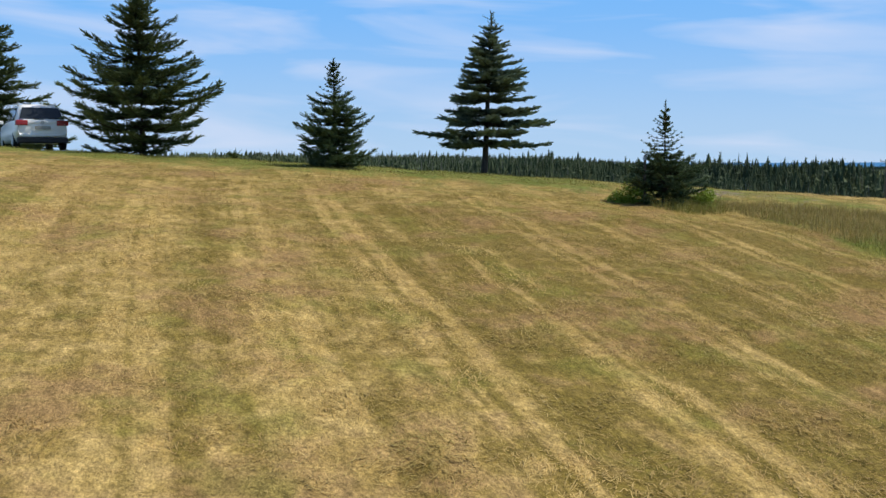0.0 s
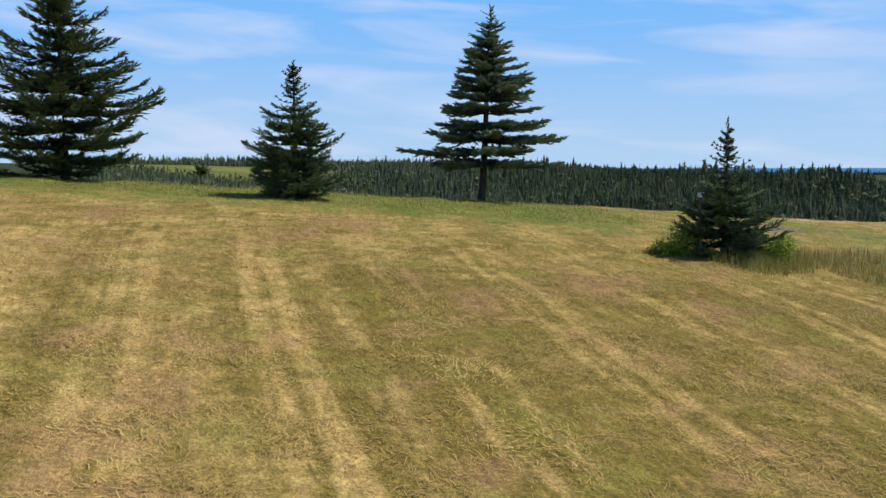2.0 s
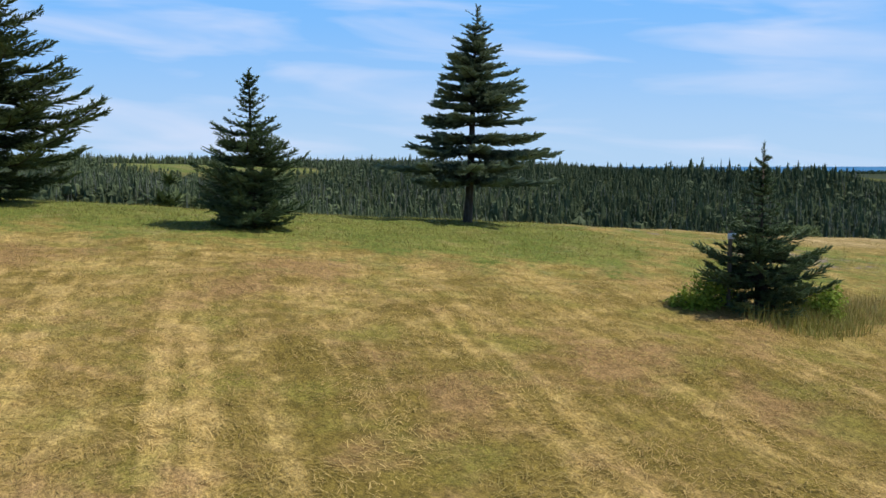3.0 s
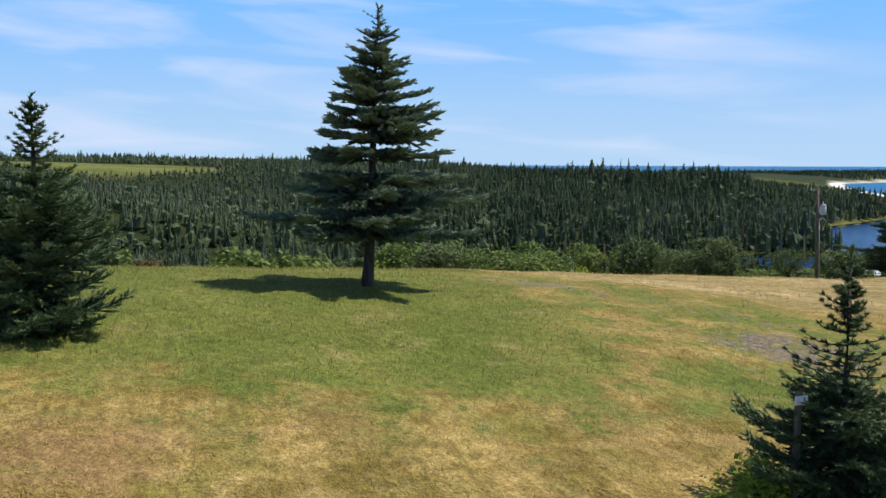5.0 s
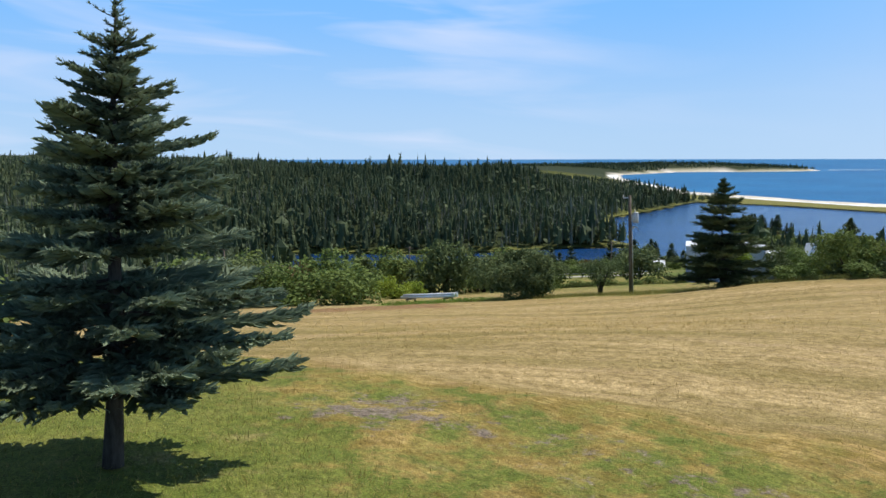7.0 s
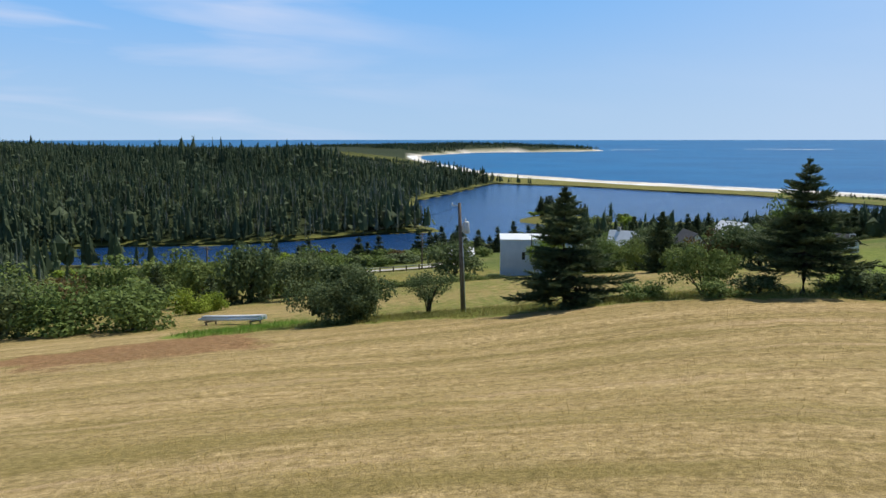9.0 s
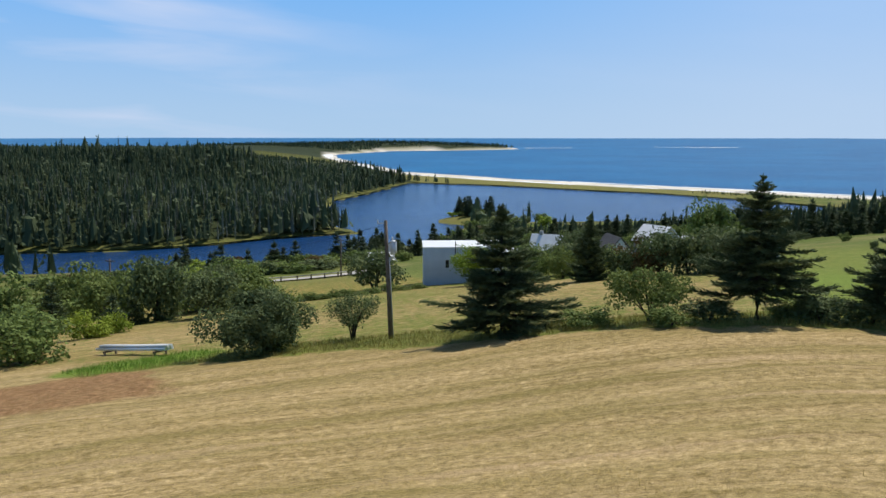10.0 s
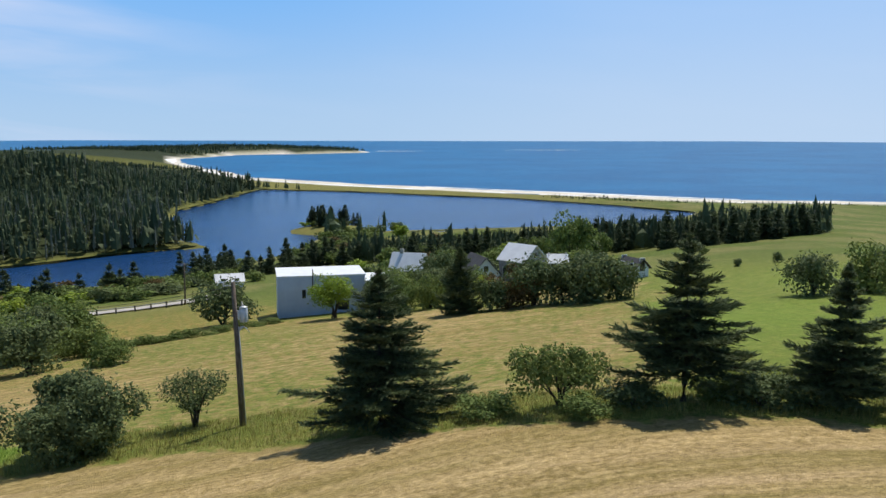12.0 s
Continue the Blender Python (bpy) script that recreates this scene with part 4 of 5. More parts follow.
def woods_mesh(x, y, z, rng, hmin=5.5, hmax=11.0, dead=0.12, sides=5, sprays=6, grow=1.0):
    """Many small trees in one mesh: ragged spires with drooping sprays, round-headed broad-leaved trees and grey dead stems."""
    n = len(x)
    h = grow * rng.uniform(hmin, hmax, n) * (1 + 0.20 * wave_noise(x, y, 22.0, 0.7)) * np.where(rng.random(n) < 0.10, 1.35, 1.0)
    isdead = rng.random(n) < dead * (1 + 1.3 * wave_noise(x, y, 40.0, 2.2))
    leafy_one = (rng.random(n) < 0.10 + 0.34 * step(-x, -70, 70) + 0.10 * wave_noise(x, y, 17.0, 1.4)) & ~isdead
    h = np.where(leafy_one, h * 0.68, h)
    r = h * rng.uniform(0.18, 0.30, n) * np.where(isdead, 0.30, 1.0) * np.where(leafy_one, 1.7, 1.0)
    tone = np.clip(0.46 + 0.16 * wave_noise(x, y, 33.0, 1.1) + 0.08 * wave_noise(x, y, 9.0, 0.2) + 0.14 * step(-x, -60, 120) + np.where(leafy_one, 0.20, 0) + rng.normal(0, 0.12, n), 0, 1)
    grey = np.where(isdead, 1.0, 0.0)
    vs, ts, tn, tp = [], [], [], []
    # the ragged body: two uneven rings and a tip
    m = 2 * sides + 1
    az = np.arange(sides) * 6.2832 / sides + rng.uniform(0, 6.28, (n, 1)) + rng.normal(0, 0.2, (n, sides))
    lean = rng.normal(0, 0.03, (n, 2)) * h[:, None]

    def ring(level, width):
        rad = r[:, None] * width * rng.uniform(0.35, 1.0, (n, sides))
        return np.stack([x[:, None] + rad * np.cos(az), y[:, None] + rad * np.sin(az), z[:, None] + h[:, None] * (level + rng.uniform(-0.09, 0.09, (n, sides)))], -1)

    low = ring(0.14, 0.9)
    high = ring(np.where(leafy_one, 0.68, 0.55)[:, None], np.where(leafy_one, 0.95, 0.50)[:, None])
    tip = np.stack([x + lean[:, 0], y + lean[:, 1], z + h * np.where(leafy_one, 0.9, 1.0)], -1)[:, None]
    vs.append(np.concatenate([low, high, tip], 1).reshape(-1, 3))
    base = np.arange(n)[:, None] * m
    k = np.arange(sides)
    k2 = (k + 1) % sides
    for a, b, c in ((k, k2, k2 + sides), (k, k2 + sides, k + sides), (k + sides, k2 + sides, 0 * k + 2 * sides)):
        ts.append(np.stack([base + a, base + b, base + c], -1).reshape(-1, 3))
    tn.append(np.repeat(np.clip(tone - 0.03, 0, 1), m))
    tp.append(np.repeat(grey, m))
    off = n * m
    # sprays that stand out from the body
    q = sprays
    u = rng.random((n, q)) ** np.where(leafy_one, 0.8, 1.0)[:, None] * 0.9
    env = np.where(leafy_one[:, None], np.sin(0.35 + 2.5 * u) ** 0.8, (1 - u) ** 0.85 + 0.02)
    rad = r[:, None] * env * rng.uniform(0.55, 1.0, (n, q))
    az = rng.uniform(0, 6.2832, (n, q))
    c = np.stack([x[:, None] + rad * np.cos(az), y[:, None] + rad * np.sin(az), z[:, None] + h[:, None] * (0.12 + 0.88 * u)], -1)
    size = (np.where(leafy_one, 0.17, 0.14) * h)[:, None] * (1.15 - 0.75 * u) * np.where(isdead, 0.4, 1.0)[:, None] * rng.uniform(0.6, 1.3, (n, q))
    out = np.stack([np.cos(az), np.sin(az), rng.uniform(-0.7, 0.3, (n, q))], -1) * size[..., None]
    side = np.stack([-np.sin(az), np.cos(az), rng.normal(0, 0.35, (n, q))], -1) * size[..., None] * 0.5
    up = np.stack([0 * az, 0 * az, size * rng.uniform(0.3, 0.9, (n, q))], -1)
    tri = np.stack([c - side + up, c + side, c + out * rng.uniform(0.4, 1.0, (n, q, 1)) - up * 0.4], 2).reshape(-1, 3)
    vs.append(tri)
    ts.append(off + np.arange(len(tri)).reshape(-1, 3))
    tn.append(np.repeat(np.clip(tone[:, None] + rng.normal(0.06, 0.12, (n, q)), 0, 1).reshape(-1), 3))
    tp.append(np.repeat(np.repeat(grey, q), 3))
    off += len(tri)
    # grey stems
    some = np.nonzero(isdead | (rng.random(n) < 0.25))[0]
    xs, ys, zs, hs = x[some], y[some], z[some], h[some]
    a = np.arange(3) * 2.0944
    rs = (0.014 * hs)[:, None]
    b0 = np.stack([xs[:, None] + rs * np.cos(a), ys[:, None] + rs * np.sin(a), np.broadcast_to(zs[:, None] - 0.4, (len(xs), 3))], -1)
    ap = np.stack([xs, ys, zs + hs * 1.02], -1)[:, None]
    vs.append(np.concatenate([b0, ap], 1).reshape(-1, 3))
    base = off + np.arange(len(xs))[:, None] * 4
    k = np.arange(3)
    ts.append(np.stack([base + k, base + (k + 1) % 3, np.broadcast_to(base + 3, (len(xs), 3))], -1).reshape(-1, 3))
    tn.append(np.full(len(xs) * 4, 0.5))
    tp.append(np.full(len(xs) * 4, 0.9))
    return np_mesh("far_woods", np.concatenate(vs), np.concatenate(ts), M_WOODS, (("tone", "FLOAT", np.concatenate(tn)), ("tip", "FLOAT", np.concatenate(tp))))


tagged(new("far_woods", woods_mesh(*woods())), "mixed spruce woods with grey dead tops over the far shore", "woods", "", "stuff")


def mid_conifer(h, r, seed):
    return conifer(h, ((0.0, r * 0.8), (0.1, r), (0.3, r * 0.85), (0.6, r * 0.5), (0.85, r * 0.2), (1, 0.05)), seed, clear=0.08, whorl=0.70, per_whorl=7, per=1, width=0.16, gap=0.66, twig=0.95, ragged=0.35, sticks_too=False, inner=1)


# ---- conifer stands by the lake, on the islet and along the far hedge ----
def stand(spots, group, label, seed, sizes=((6.0, 1.9), (6.6, 2.0), (4.8, 1.8))):
    rng = np.random.default_rng(seed)
    kinds = []
    for k, (h, r) in enumerate(sizes):
        ms = mid_conifer(h, r, seed + k)
        ms[2].materials.append(M_FIR_FAR)
        kinds.append(ms)
    firsts = {}
    for x, y in spots:
        k = int(rng.integers(0, len(sizes)))
        s = float(rng.uniform(0.75, 1.2))
        m = pose(x, y, height(x, y) - 0.1, 0, 0, float(rng.uniform(0, 360)))
        if k not in firsts:
            firsts[k] = plant_conifer("spruce_tree", kinds[k], x, y, M_FIR, label, "tree", group, 0.1)
            ob = firsts[k]
        else:
            ob = copy_thing(firsts[k], m)
        ob.matrix_world = m @ Matrix.Diagonal((s, s, s * float(rng.uniform(0.9, 1.15)), 1))


def fan(pairs, jitter, n, seed, eye=(11.4, 36.5)):
    """Spots spread along a fan: bearings (degrees east of north) with their distances."""
    rng = np.random.default_rng(seed)
    b, d = zip(*pairs)
    out = []
    for k in range(n):
        a = rng.uniform(b[0], b[-1])
        r = np.interp(a, b, d) + rng.uniform(*jitter)
        x, y = eye[0] + r * math.sin(radians(a)), eye[1] + r * math.cos(radians(a))
        g, dl, ds = ground(np.array([x]), np.array([y]))
        if dl[0] > 3:
            out.append((x, y))
    return out


stand(fan(((45.0, 206), (53.5, 204), (57.0, 196), (61.5, 188), (66, 182), (70.5, 190)), (-8, 10), 74, 51), "spruces along the lake shore", "dark spruce in a shelter belt by the lake", 61, ((5.4, 1.7), (6.2, 1.8), (4.4, 1.6)))
stand(fan(((70.5, 196), (72.8, 206)), (-6, 6), 9, 56), "spruces along the lake shore", "dark spruce at the end of the shelter belt", 65, ((5.0, 1.8), (5.8, 1.9)))
stand(fan(((31.5, 196), (38.0, 205)), (-6, 22), 22, 52), "spruces beside the inlet", "dark spruce standing above the lake inlet", 71)
stand(fan(((21.5, 190), (29.5, 188)), (-12, 14), 12, 53), "spruces beside the inlet", "dark spruce at the foot of the meadow", 81, ((5.0, 1.6), (6.0, 1.8)))
stand(fan(((38.5, 226), (41.5, 222), (45.5, 214)), (-12, 12), 22, 55), "spruces along the lake shore", "dark spruce on the near lake shore", 75, ((4.6, 1.6), (5.6, 1.8)))


def shelter_belt():
    """The crowded rest of the belt behind its front row."""
    p = np.array(fan(((43, 214), (46, 212), (53.5, 208), (60.5, 194), (66, 186), (70.5, 196), (73.4, 208)), (-4, 22), 900, 57))
    return p[:, 0], p[:, 1], ground(p[:, 0], p[:, 1])[0], np.random.default_rng(58)


tagged(new("shelter_belt", woods_mesh(*shelter_belt(), 4.0, 6.4, 0.02, 6, 12)), "crowded dark spruces of a shelter belt by the lake", "woods", "", "stuff")
rng_i = np.random.default_rng(54)
stand([(251 + rng_i.uniform(-10, 11), 305 + rng_i.uniform(-7, 7)) for _ in range(30)], "spruces on the islet", "small dark spruce on a lake islet", 91, ((5.0, 1.7), (6.4, 1.9)))
stand([(352 + 34 * v + rng_i.uniform(-8, 8), 520 + 22 * v + rng_i.uniform(-6, 4)) for v in rng_i.uniform(-1, 1, 26)], "spruces on the cape", "scattered spruce on the grassy cape", 95, ((6.0, 1.7), (7.5, 1.8)))
plant_conifer("spruce_tree", conifer(6.7, ((0.0, 2.2), (0.15, 2.5), (0.4, 2.1), (0.7, 1.25), (0.9, 0.45), (1, 0.05)), 99, clear=0.03, whorl=0.40, per_whorl=9, per=5, width=0.045, gap=0.14, twig=0.6, ragged=0.3, inner=5), 78.3, 91.7, M_FIR, "dense dark spruce in front of the houses")
for x, y, h, r in ((33.5, 112, 3.2, 1.2), (37.0, 116, 2.6, 1.1), (30.5, 121, 4.6, 1.4), (-11.0, 45.5, 2.6, 1.1), (-8.5, 48, 2.2, 0.9), (-25, 62, 5.0, 1.8), (-16, 70, 4.5, 1.6), (4, 96, 4.5, 1.5)):
    plant_conifer("spruce_tree", mid_conifer(h, r, int(x * 7 + 1000)), x, y, M_FIR, "young spruce among alder scrub", "tree", "young spruces in the scrub")


# ---- shrubs and scrub ----
SHRUBS = {}


def shrub(kind, x, y, h, r, label="", category="bush", group="alder scrub on the slope", seed=0, fine=False):
    """One of a few shrub forms, scaled to height h and radius r."""
    mats = {"alder": M_ALDER, "apple": M_APPLE, "lime": M_LIME, "russet": M_RUSSET}
    text = {"alder": "leafy green alder bush on the slope", "apple": "dark rounded hawthorn bush on the slope", "lime": "bright green willow bush in full sun", "russet": "russet-tinged bush among green scrub"}
    key = (kind, seed % 3, fine)
    m = pose(x, y, height(x, y) - 0.1, 0, 0, (x * 53 + y * 31) % 360)
    if key not in SHRUBS:
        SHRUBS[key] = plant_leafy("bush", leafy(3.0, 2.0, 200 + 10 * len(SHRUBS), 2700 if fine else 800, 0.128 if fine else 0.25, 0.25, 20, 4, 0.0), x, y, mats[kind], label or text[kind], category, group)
        ob = SHRUBS[key]
    else:
        ob = copy_thing(SHRUBS[key], m)
    ob.matrix_world = m @ Matrix.Diagonal((r / 2.0, r / 2.0, h / 3.0, 1))
    tagged(ob, label or text[kind], category, group)
    return ob


for k, (kind, x, y, h, r) in enumerate((
        ("alder", 20.5, 91.0, 3.6, 3.6), ("alder", 16.0, 94.0, 3.8, 3.8), ("apple", 12.5, 99.0, 3.6, 3.4), ("alder", 22.0, 98.0, 3.6, 2.6),
        ("apple", 40.0, 118, 5.6, 3.0), ("alder", 35.5, 120, 4.0, 2.6), ("lime", 29.5, 106, 1.8, 1.7), ("lime", 32.5, 108, 1.5, 1.3), ("russet", 20.0, 118, 3.8, 3.2),
        ("alder", 14.0, 112, 4.2, 3.6), ("alder", 27.0, 126, 4.6, 3.6), ("alder", 7.0, 106, 4.0, 3.6), ("apple", 47.5, 128, 4.6, 3.2), ("alder", 43.0, 136, 4.4, 3.4),
        ("apple", 70.6, 121.5, 5.4, 3.9), ("alder", 52.0, 132, 3.8, 3.0), ("alder", 38.5, 142, 4.8, 3.8),
        ("apple", 84.2, 86.8, 5.0, 3.3), ("russet", 82.6, 88.6, 4.4, 2.6), ("apple", 86.6, 81.5, 5.5, 3.6), ("apple", 90.0, 83.5, 4.6, 2.8), ("apple", 85.6, 84.2, 4.4, 2.8), ("apple", 88.6, 79.6, 4.4, 2.6), ("apple", 80.6, 89.6, 3.4, 2.0), ("alder", 84.5, 101.2, 4.0, 2.0), ("alder", 88.0, 112.0, 3.6, 2.8), ("alder", 92.5, 114.5, 4.0, 3.0), ("apple", 95.5, 108.5, 3.8, 2.8), ("alder", 96.5, 119.5, 4.2, 3.2), ("alder", 90.0, 120.5, 4.0, 3.0), ("alder", 100.5, 124.0, 4.0, 3.2), ("apple", 104.0, 118.5, 3.8, 3.0), ("alder", 93.0, 128.0, 3.8, 3.2), ("alder", 101.0, 133.0, 3.8, 3.4), ("alder", 108.0, 127.0, 3.6, 3.2), ("lime", 98.5, 104.5, 2.4, 2.2), ("alder", 106.0, 103.5, 2.8, 2.4), ("apple", 100.1, 113.2, 6.6, 2.9), ("alder", 140.0, 117.5, 9.4, 4.6), ("alder", 104.0, 110.0, 3.2, 2.2), ("apple", 118.0, 101.5, 3.4, 2.4), ("alder", 126.0, 108.0, 3.6, 2.6),
        ("apple", 86.2, 59.8, 3.8, 2.6), ("alder", 90.5, 56.6, 4.3, 2.8), ("apple", 94.5, 54.5, 4.6, 3.2), ("alder", 100.0, 56.0, 4.4, 3.0),
        ("apple", 120.2, 79.8, 1.3, 0.7), ("apple", 124.0, 76.2, 1.5, 0.75), ("alder", 150.0, 98.0, 1.6, 1.0),
        ("alder", 39.4, 58.0, 1.1, 1.5), ("alder", 40.0, 53.5, 1.0, 1.2), ("apple", 44.6, 48.6, 1.4, 1.6), ("alder", 45.5, 50.2, 1.0, 1.3), ("apple", 46.0, 47.0, 1.2, 1.4), ("alder", 48.0, 43.5, 1.5, 1.8),
        ("alder", 30.0, 74.2, 0.8, 1.0), ("alder", 47.5, 125.5, 4.8, 3.4), ("apple", 51.0, 126.5, 5.4, 3.4), ("alder", 55.0, 131.0, 5.6, 3.6), ("alder", 58.5, 135.5, 4.8, 3.0), ("lime", 3.75, 17.7, 0.5, 0.45), ("lime", 5.25, 17.6, 0.5, 0.4), ("apple", 42.2, 53.0, 1.1, 1.5), ("alder", 45.4, 50.0, 1.0, 1.5), ("apple", 127.0, 126.0, 3.0, 3.0), ("alder", 142.0, 134.0, 3.6, 3.4), ("alder", 150.0, 124.0, 3.6, 3.2), ("alder", 148.0, 140.0, 3.4, 3.0), ("alder", 46.5, 121, 4.2, 3.2), ("apple", 50.5, 125.5, 4.8, 3.6), ("alder", 52.0, 117.5, 3.4, 2.8), ("alder", 56.5, 128.5, 4.2, 3.2), ("apple", 44.0, 112.5, 3.6, 2.8), ("alder", 48.0, 106.5, 2.6, 2.2), ("alder", 59.0, 139.0, 4.0, 3.4), ("alder", 54.0, 146.0, 4.4, 3.6), ("russet", 63.0, 150.0, 3.4, 2.8), ("apple", 84.6, 108.6, 4.6, 2.6), ("alder", 87.5, 110.5, 4.6, 2.8), ("alder", 83.2, 104.6, 3.8, 2.4), ("apple", 90.5, 106.0, 4.4, 3.0))):
    tall = 1.35 if y > 98 and x < 46 else 1.0
    shrub(kind, x, y, h * tall, r * (0.5 + 0.5 * tall), seed=k, fine=True)

for k in range(17):
    v = k / 16
    x, y = (51.0 + 17.0 * v, 121.0 - 7.0 * v) if v < 0.7 else (62.9 + (v - 0.7) * 33, 116.1 - 1.5 * (v - 0.7))
    shrub("alder", x + 0.4 * math.sin(7 * v), y + 0.5 * math.sin(23 * v), 0.9 + 0.3 * math.sin(31 * v), 1.3, "low overgrown hedge bush beside the mown field", "bush", "hedge along the lower field", k, True)

rng_s = np.random.default_rng(77)


def scrub(n, x0, x1, y0, y1, free, hs, rs):
    """Bushes strewn over a rectangle, but for the places that free() keeps open."""
    made = 0
    while made < n:
        x, y = rng_s.uniform(x0, x1), rng_s.uniform(y0, y1)
        if free(x, y) or height(x, y) < WATER + 0.35:
            continue
        kind = ("alder", "alder", "apple", "alder", "apple", "alder", "alder", "russet", "lime")[made % 9]
        shrub(kind, x, y, rng_s.uniform(*hs), rng_s.uniform(*rs), seed=made)
        made += 1


scrub(60, -75, 24, 52, 130, lambda x, y: x > -10 and y < 62 + 1.6 * (x + 14) or x > 0 and y < 96, (2.0, 4.2), (1.8, 3.4))
scrub(50, -60, 56, 128, 225, lambda x, y: x > 44 and y < 150, (1.6, 3.2), (2.0, 3.4))
scrub(60, 56, 135, 168, 225, lambda x, y: y < 172 + 0.05 * x, (1.8, 3.4), (2.2, 3.6))
scrub(34, 130, 262, 196, 285, lambda x, y: y < 196 + 0.1 * (x - 130), (2.6, 4.6), (2.4, 4.0))
scrub(12, 236, 264, 292, 314, lambda x, y: math.hypot((x - 249) / 13, (y - 303) / 10) > 1, (1.6, 2.8), (1.8, 2.6))
scrub(14, 205, 250, 252, 292, lambda x, y: False, (2.6, 4.6), (2.4, 3.6))
scrub(26, 118, 190, 105, 190, lambda x, y: y < 0.55 * x + 30 or y > 0.55 * x + 95, (2.8, 5.0), (2.2, 3.6))


# ---- utility pole with transformer ----
def utility_pole(x, y, h, lean, label, full=True):
    root = new("utility_pole")
    top = Vector((lean[0], lean[1], h))
    q = top.to_track_quat("Z", "Y").to_matrix().to_4x4()
    length = top.length
    part("shaft", tube([(0, 0, -0.4), (0, 0, length * 0.5), (0, 0, length)], [0.155, 0.13, 0.10], 14), M_POLE, root).matrix_local = q
    if full:
        face = Matrix.Rotation(radians(142), 4, "Z")
        zt = length - 2.0
        can = part("transformer", tube([(0.40, 0, zt), (0.40, 0, zt + 0.03), (0.40, 0, zt + 0.66), (0.40, 0, zt + 0.70)], [0.19, 0.205, 0.205, 0.17], 18), M_STEEL, root, "pale grey steel transformer can")
        can.matrix_local = q @ face
        part("lid", tube([(0.40, 0, zt + 0.70), (0.40, 0, zt + 0.74), (0.40, 0, zt + 0.78)], [0.215, 0.20, 0.08], 18), M_STEEL, can)
        part("bushing", tube([(0.36, 0.06, zt + 0.76), (0.36, 0.06, zt + 0.86), (0.36, 0.06, zt + 0.90), (0.36, 0.06, zt + 1.0)], [0.03, 0.055, 0.03, 0.02], 10), M_STONE, can, "pale ceramic bushing")
        part("bracket", boxed(0.08, 0.24, -0.05, 0.05, zt + 0.12, zt + 0.58, bevel=0.01), M_STEEL, root).matrix_local = q @ face
        part("lamp_arm", tube([(0.08, 0, zt - 0.30), (0.28, 0.03, zt - 0.22), (0.48, 0.05, zt - 0.32), (0.60, 0.06, zt - 0.52)], [0.022, 0.022, 0.022, 0.018], 8), M_STEEL, root).matrix_local = q @ face
        part("cutout", tube([(0.14, 0, zt - 0.42), (0.20, 0, zt - 0.32), (0.32, 0.03, zt - 0.22)], [0.05, 0.07, 0.04], 10), M_STONE, root, "white ceramic cutout").matrix_local = q @ face
        part("conduit", tube([(0.15, -0.03, 0.0), (0.14, -0.03, length * 0.5), (0.115, -0.02, zt - 0.2)], [0.035, 0.035, 0.03], 8), M_STEEL, root, "galvanised conduit").matrix_local = q @ face
        part("crossarm", boxed(-0.50, 0.06, -0.03, 0.03, length - 0.20, length - 0.14, bevel=0.006), M_STEEL, root).matrix_local = q @ face
        part("insulator", tube([(-0.46, 0, length - 0.14), (-0.46, 0, length - 0.06), (-0.46, 0, length - 0.03), (-0.46, 0, length + 0.04)], [0.03, 0.05, 0.03, 0.02], 10), M_STONE, root).matrix_local = q @ face
    else:
        part("crossarm", boxed(-0.7, 0.7, -0.05, 0.05, length - 0.35, length - 0.23, bevel=0.01), M_POLE, root).matrix_local = q
    root.matrix_world = pose(x, y, height(x, y))
    return tagged(root, label, "utility pole", "" if full else "poles along the lower road")


utility_pole(36.35, 71.0, 7.15, (0.0, 0.46), "leaning wooden utility pole with grey transformer can")
for x, y in ((43.0, 141.0), (13.0, 118.0), (88.5, 157.5)):
    utility_pole(x, y, 6.6, (0.1, 0.05), "grey wooden utility pole above the scrub", False)


def wire(a, b, sag):
    bm = tube([tuple(Vector(a).lerp(Vector(b), k / 16) - Vector((0, 0, sag * 4 * (k / 16) * (1 - k / 16)))) for k in range(17)], [0.012] * 17, 5)
    return tagged(part("overhead_wire", bm, M_BLACK), "thin black overhead wire strung between poles", "wire", "overhead wires")


p0 = (36.35, 71.42, height(36.35, 71.0) + 6.9)
wire(p0, (43.0, 141.0, height(43, 141) + 6.3), 1.2)
wire(p0, (88.5, 157.5, height(88.5, 157.5) + 6.3), 1.4)


# ---- stack of pale pipes on trestles ----
def pipe_stack():
    root = new("pipe_stack")
    for k, (dy, dz) in enumerate(((-0.22, 0.36), (0.0, 0.36), (0.22, 0.36), (-0.10, 0.53), (0.12, 0.53))):
        part("pipe", tube([(-3.9 + 0.1 * k, dy, dz), (0, dy, dz - 0.02), (3.8 + 0.06 * k, dy, dz)], [0.10, 0.10, 0.10], 12), M_WHITE, root)
    for x in (-2.7, 2.9):
        t = part("trestle", boxed(x - 0.08, x + 0.08, -0.5, 0.5, 0.13, 0.25, bevel=0.01), M_POLE, root, "weathered timber trestle")
        for y in (-0.42, 0.42):
            part("leg", boxed(x - 0.06, x + 0.06, y - 0.05, y + 0.05, -0.3, 0.13, bevel=0.008), M_POLE, t)
    x, y = 26.0, 85.6
    slope = math.degrees(math.atan2(height(26.95, 81.9) - height(25.0, 89.4), 7.7))
    root.matrix_world = pose(x, y, height(x, y) + 0.05, 0, -slope, math.degrees(math.atan2(-7.5, 1.95)))
    tagged(root, "stack of long white pipes on low timber trestles", "pipes")


pipe_stack()


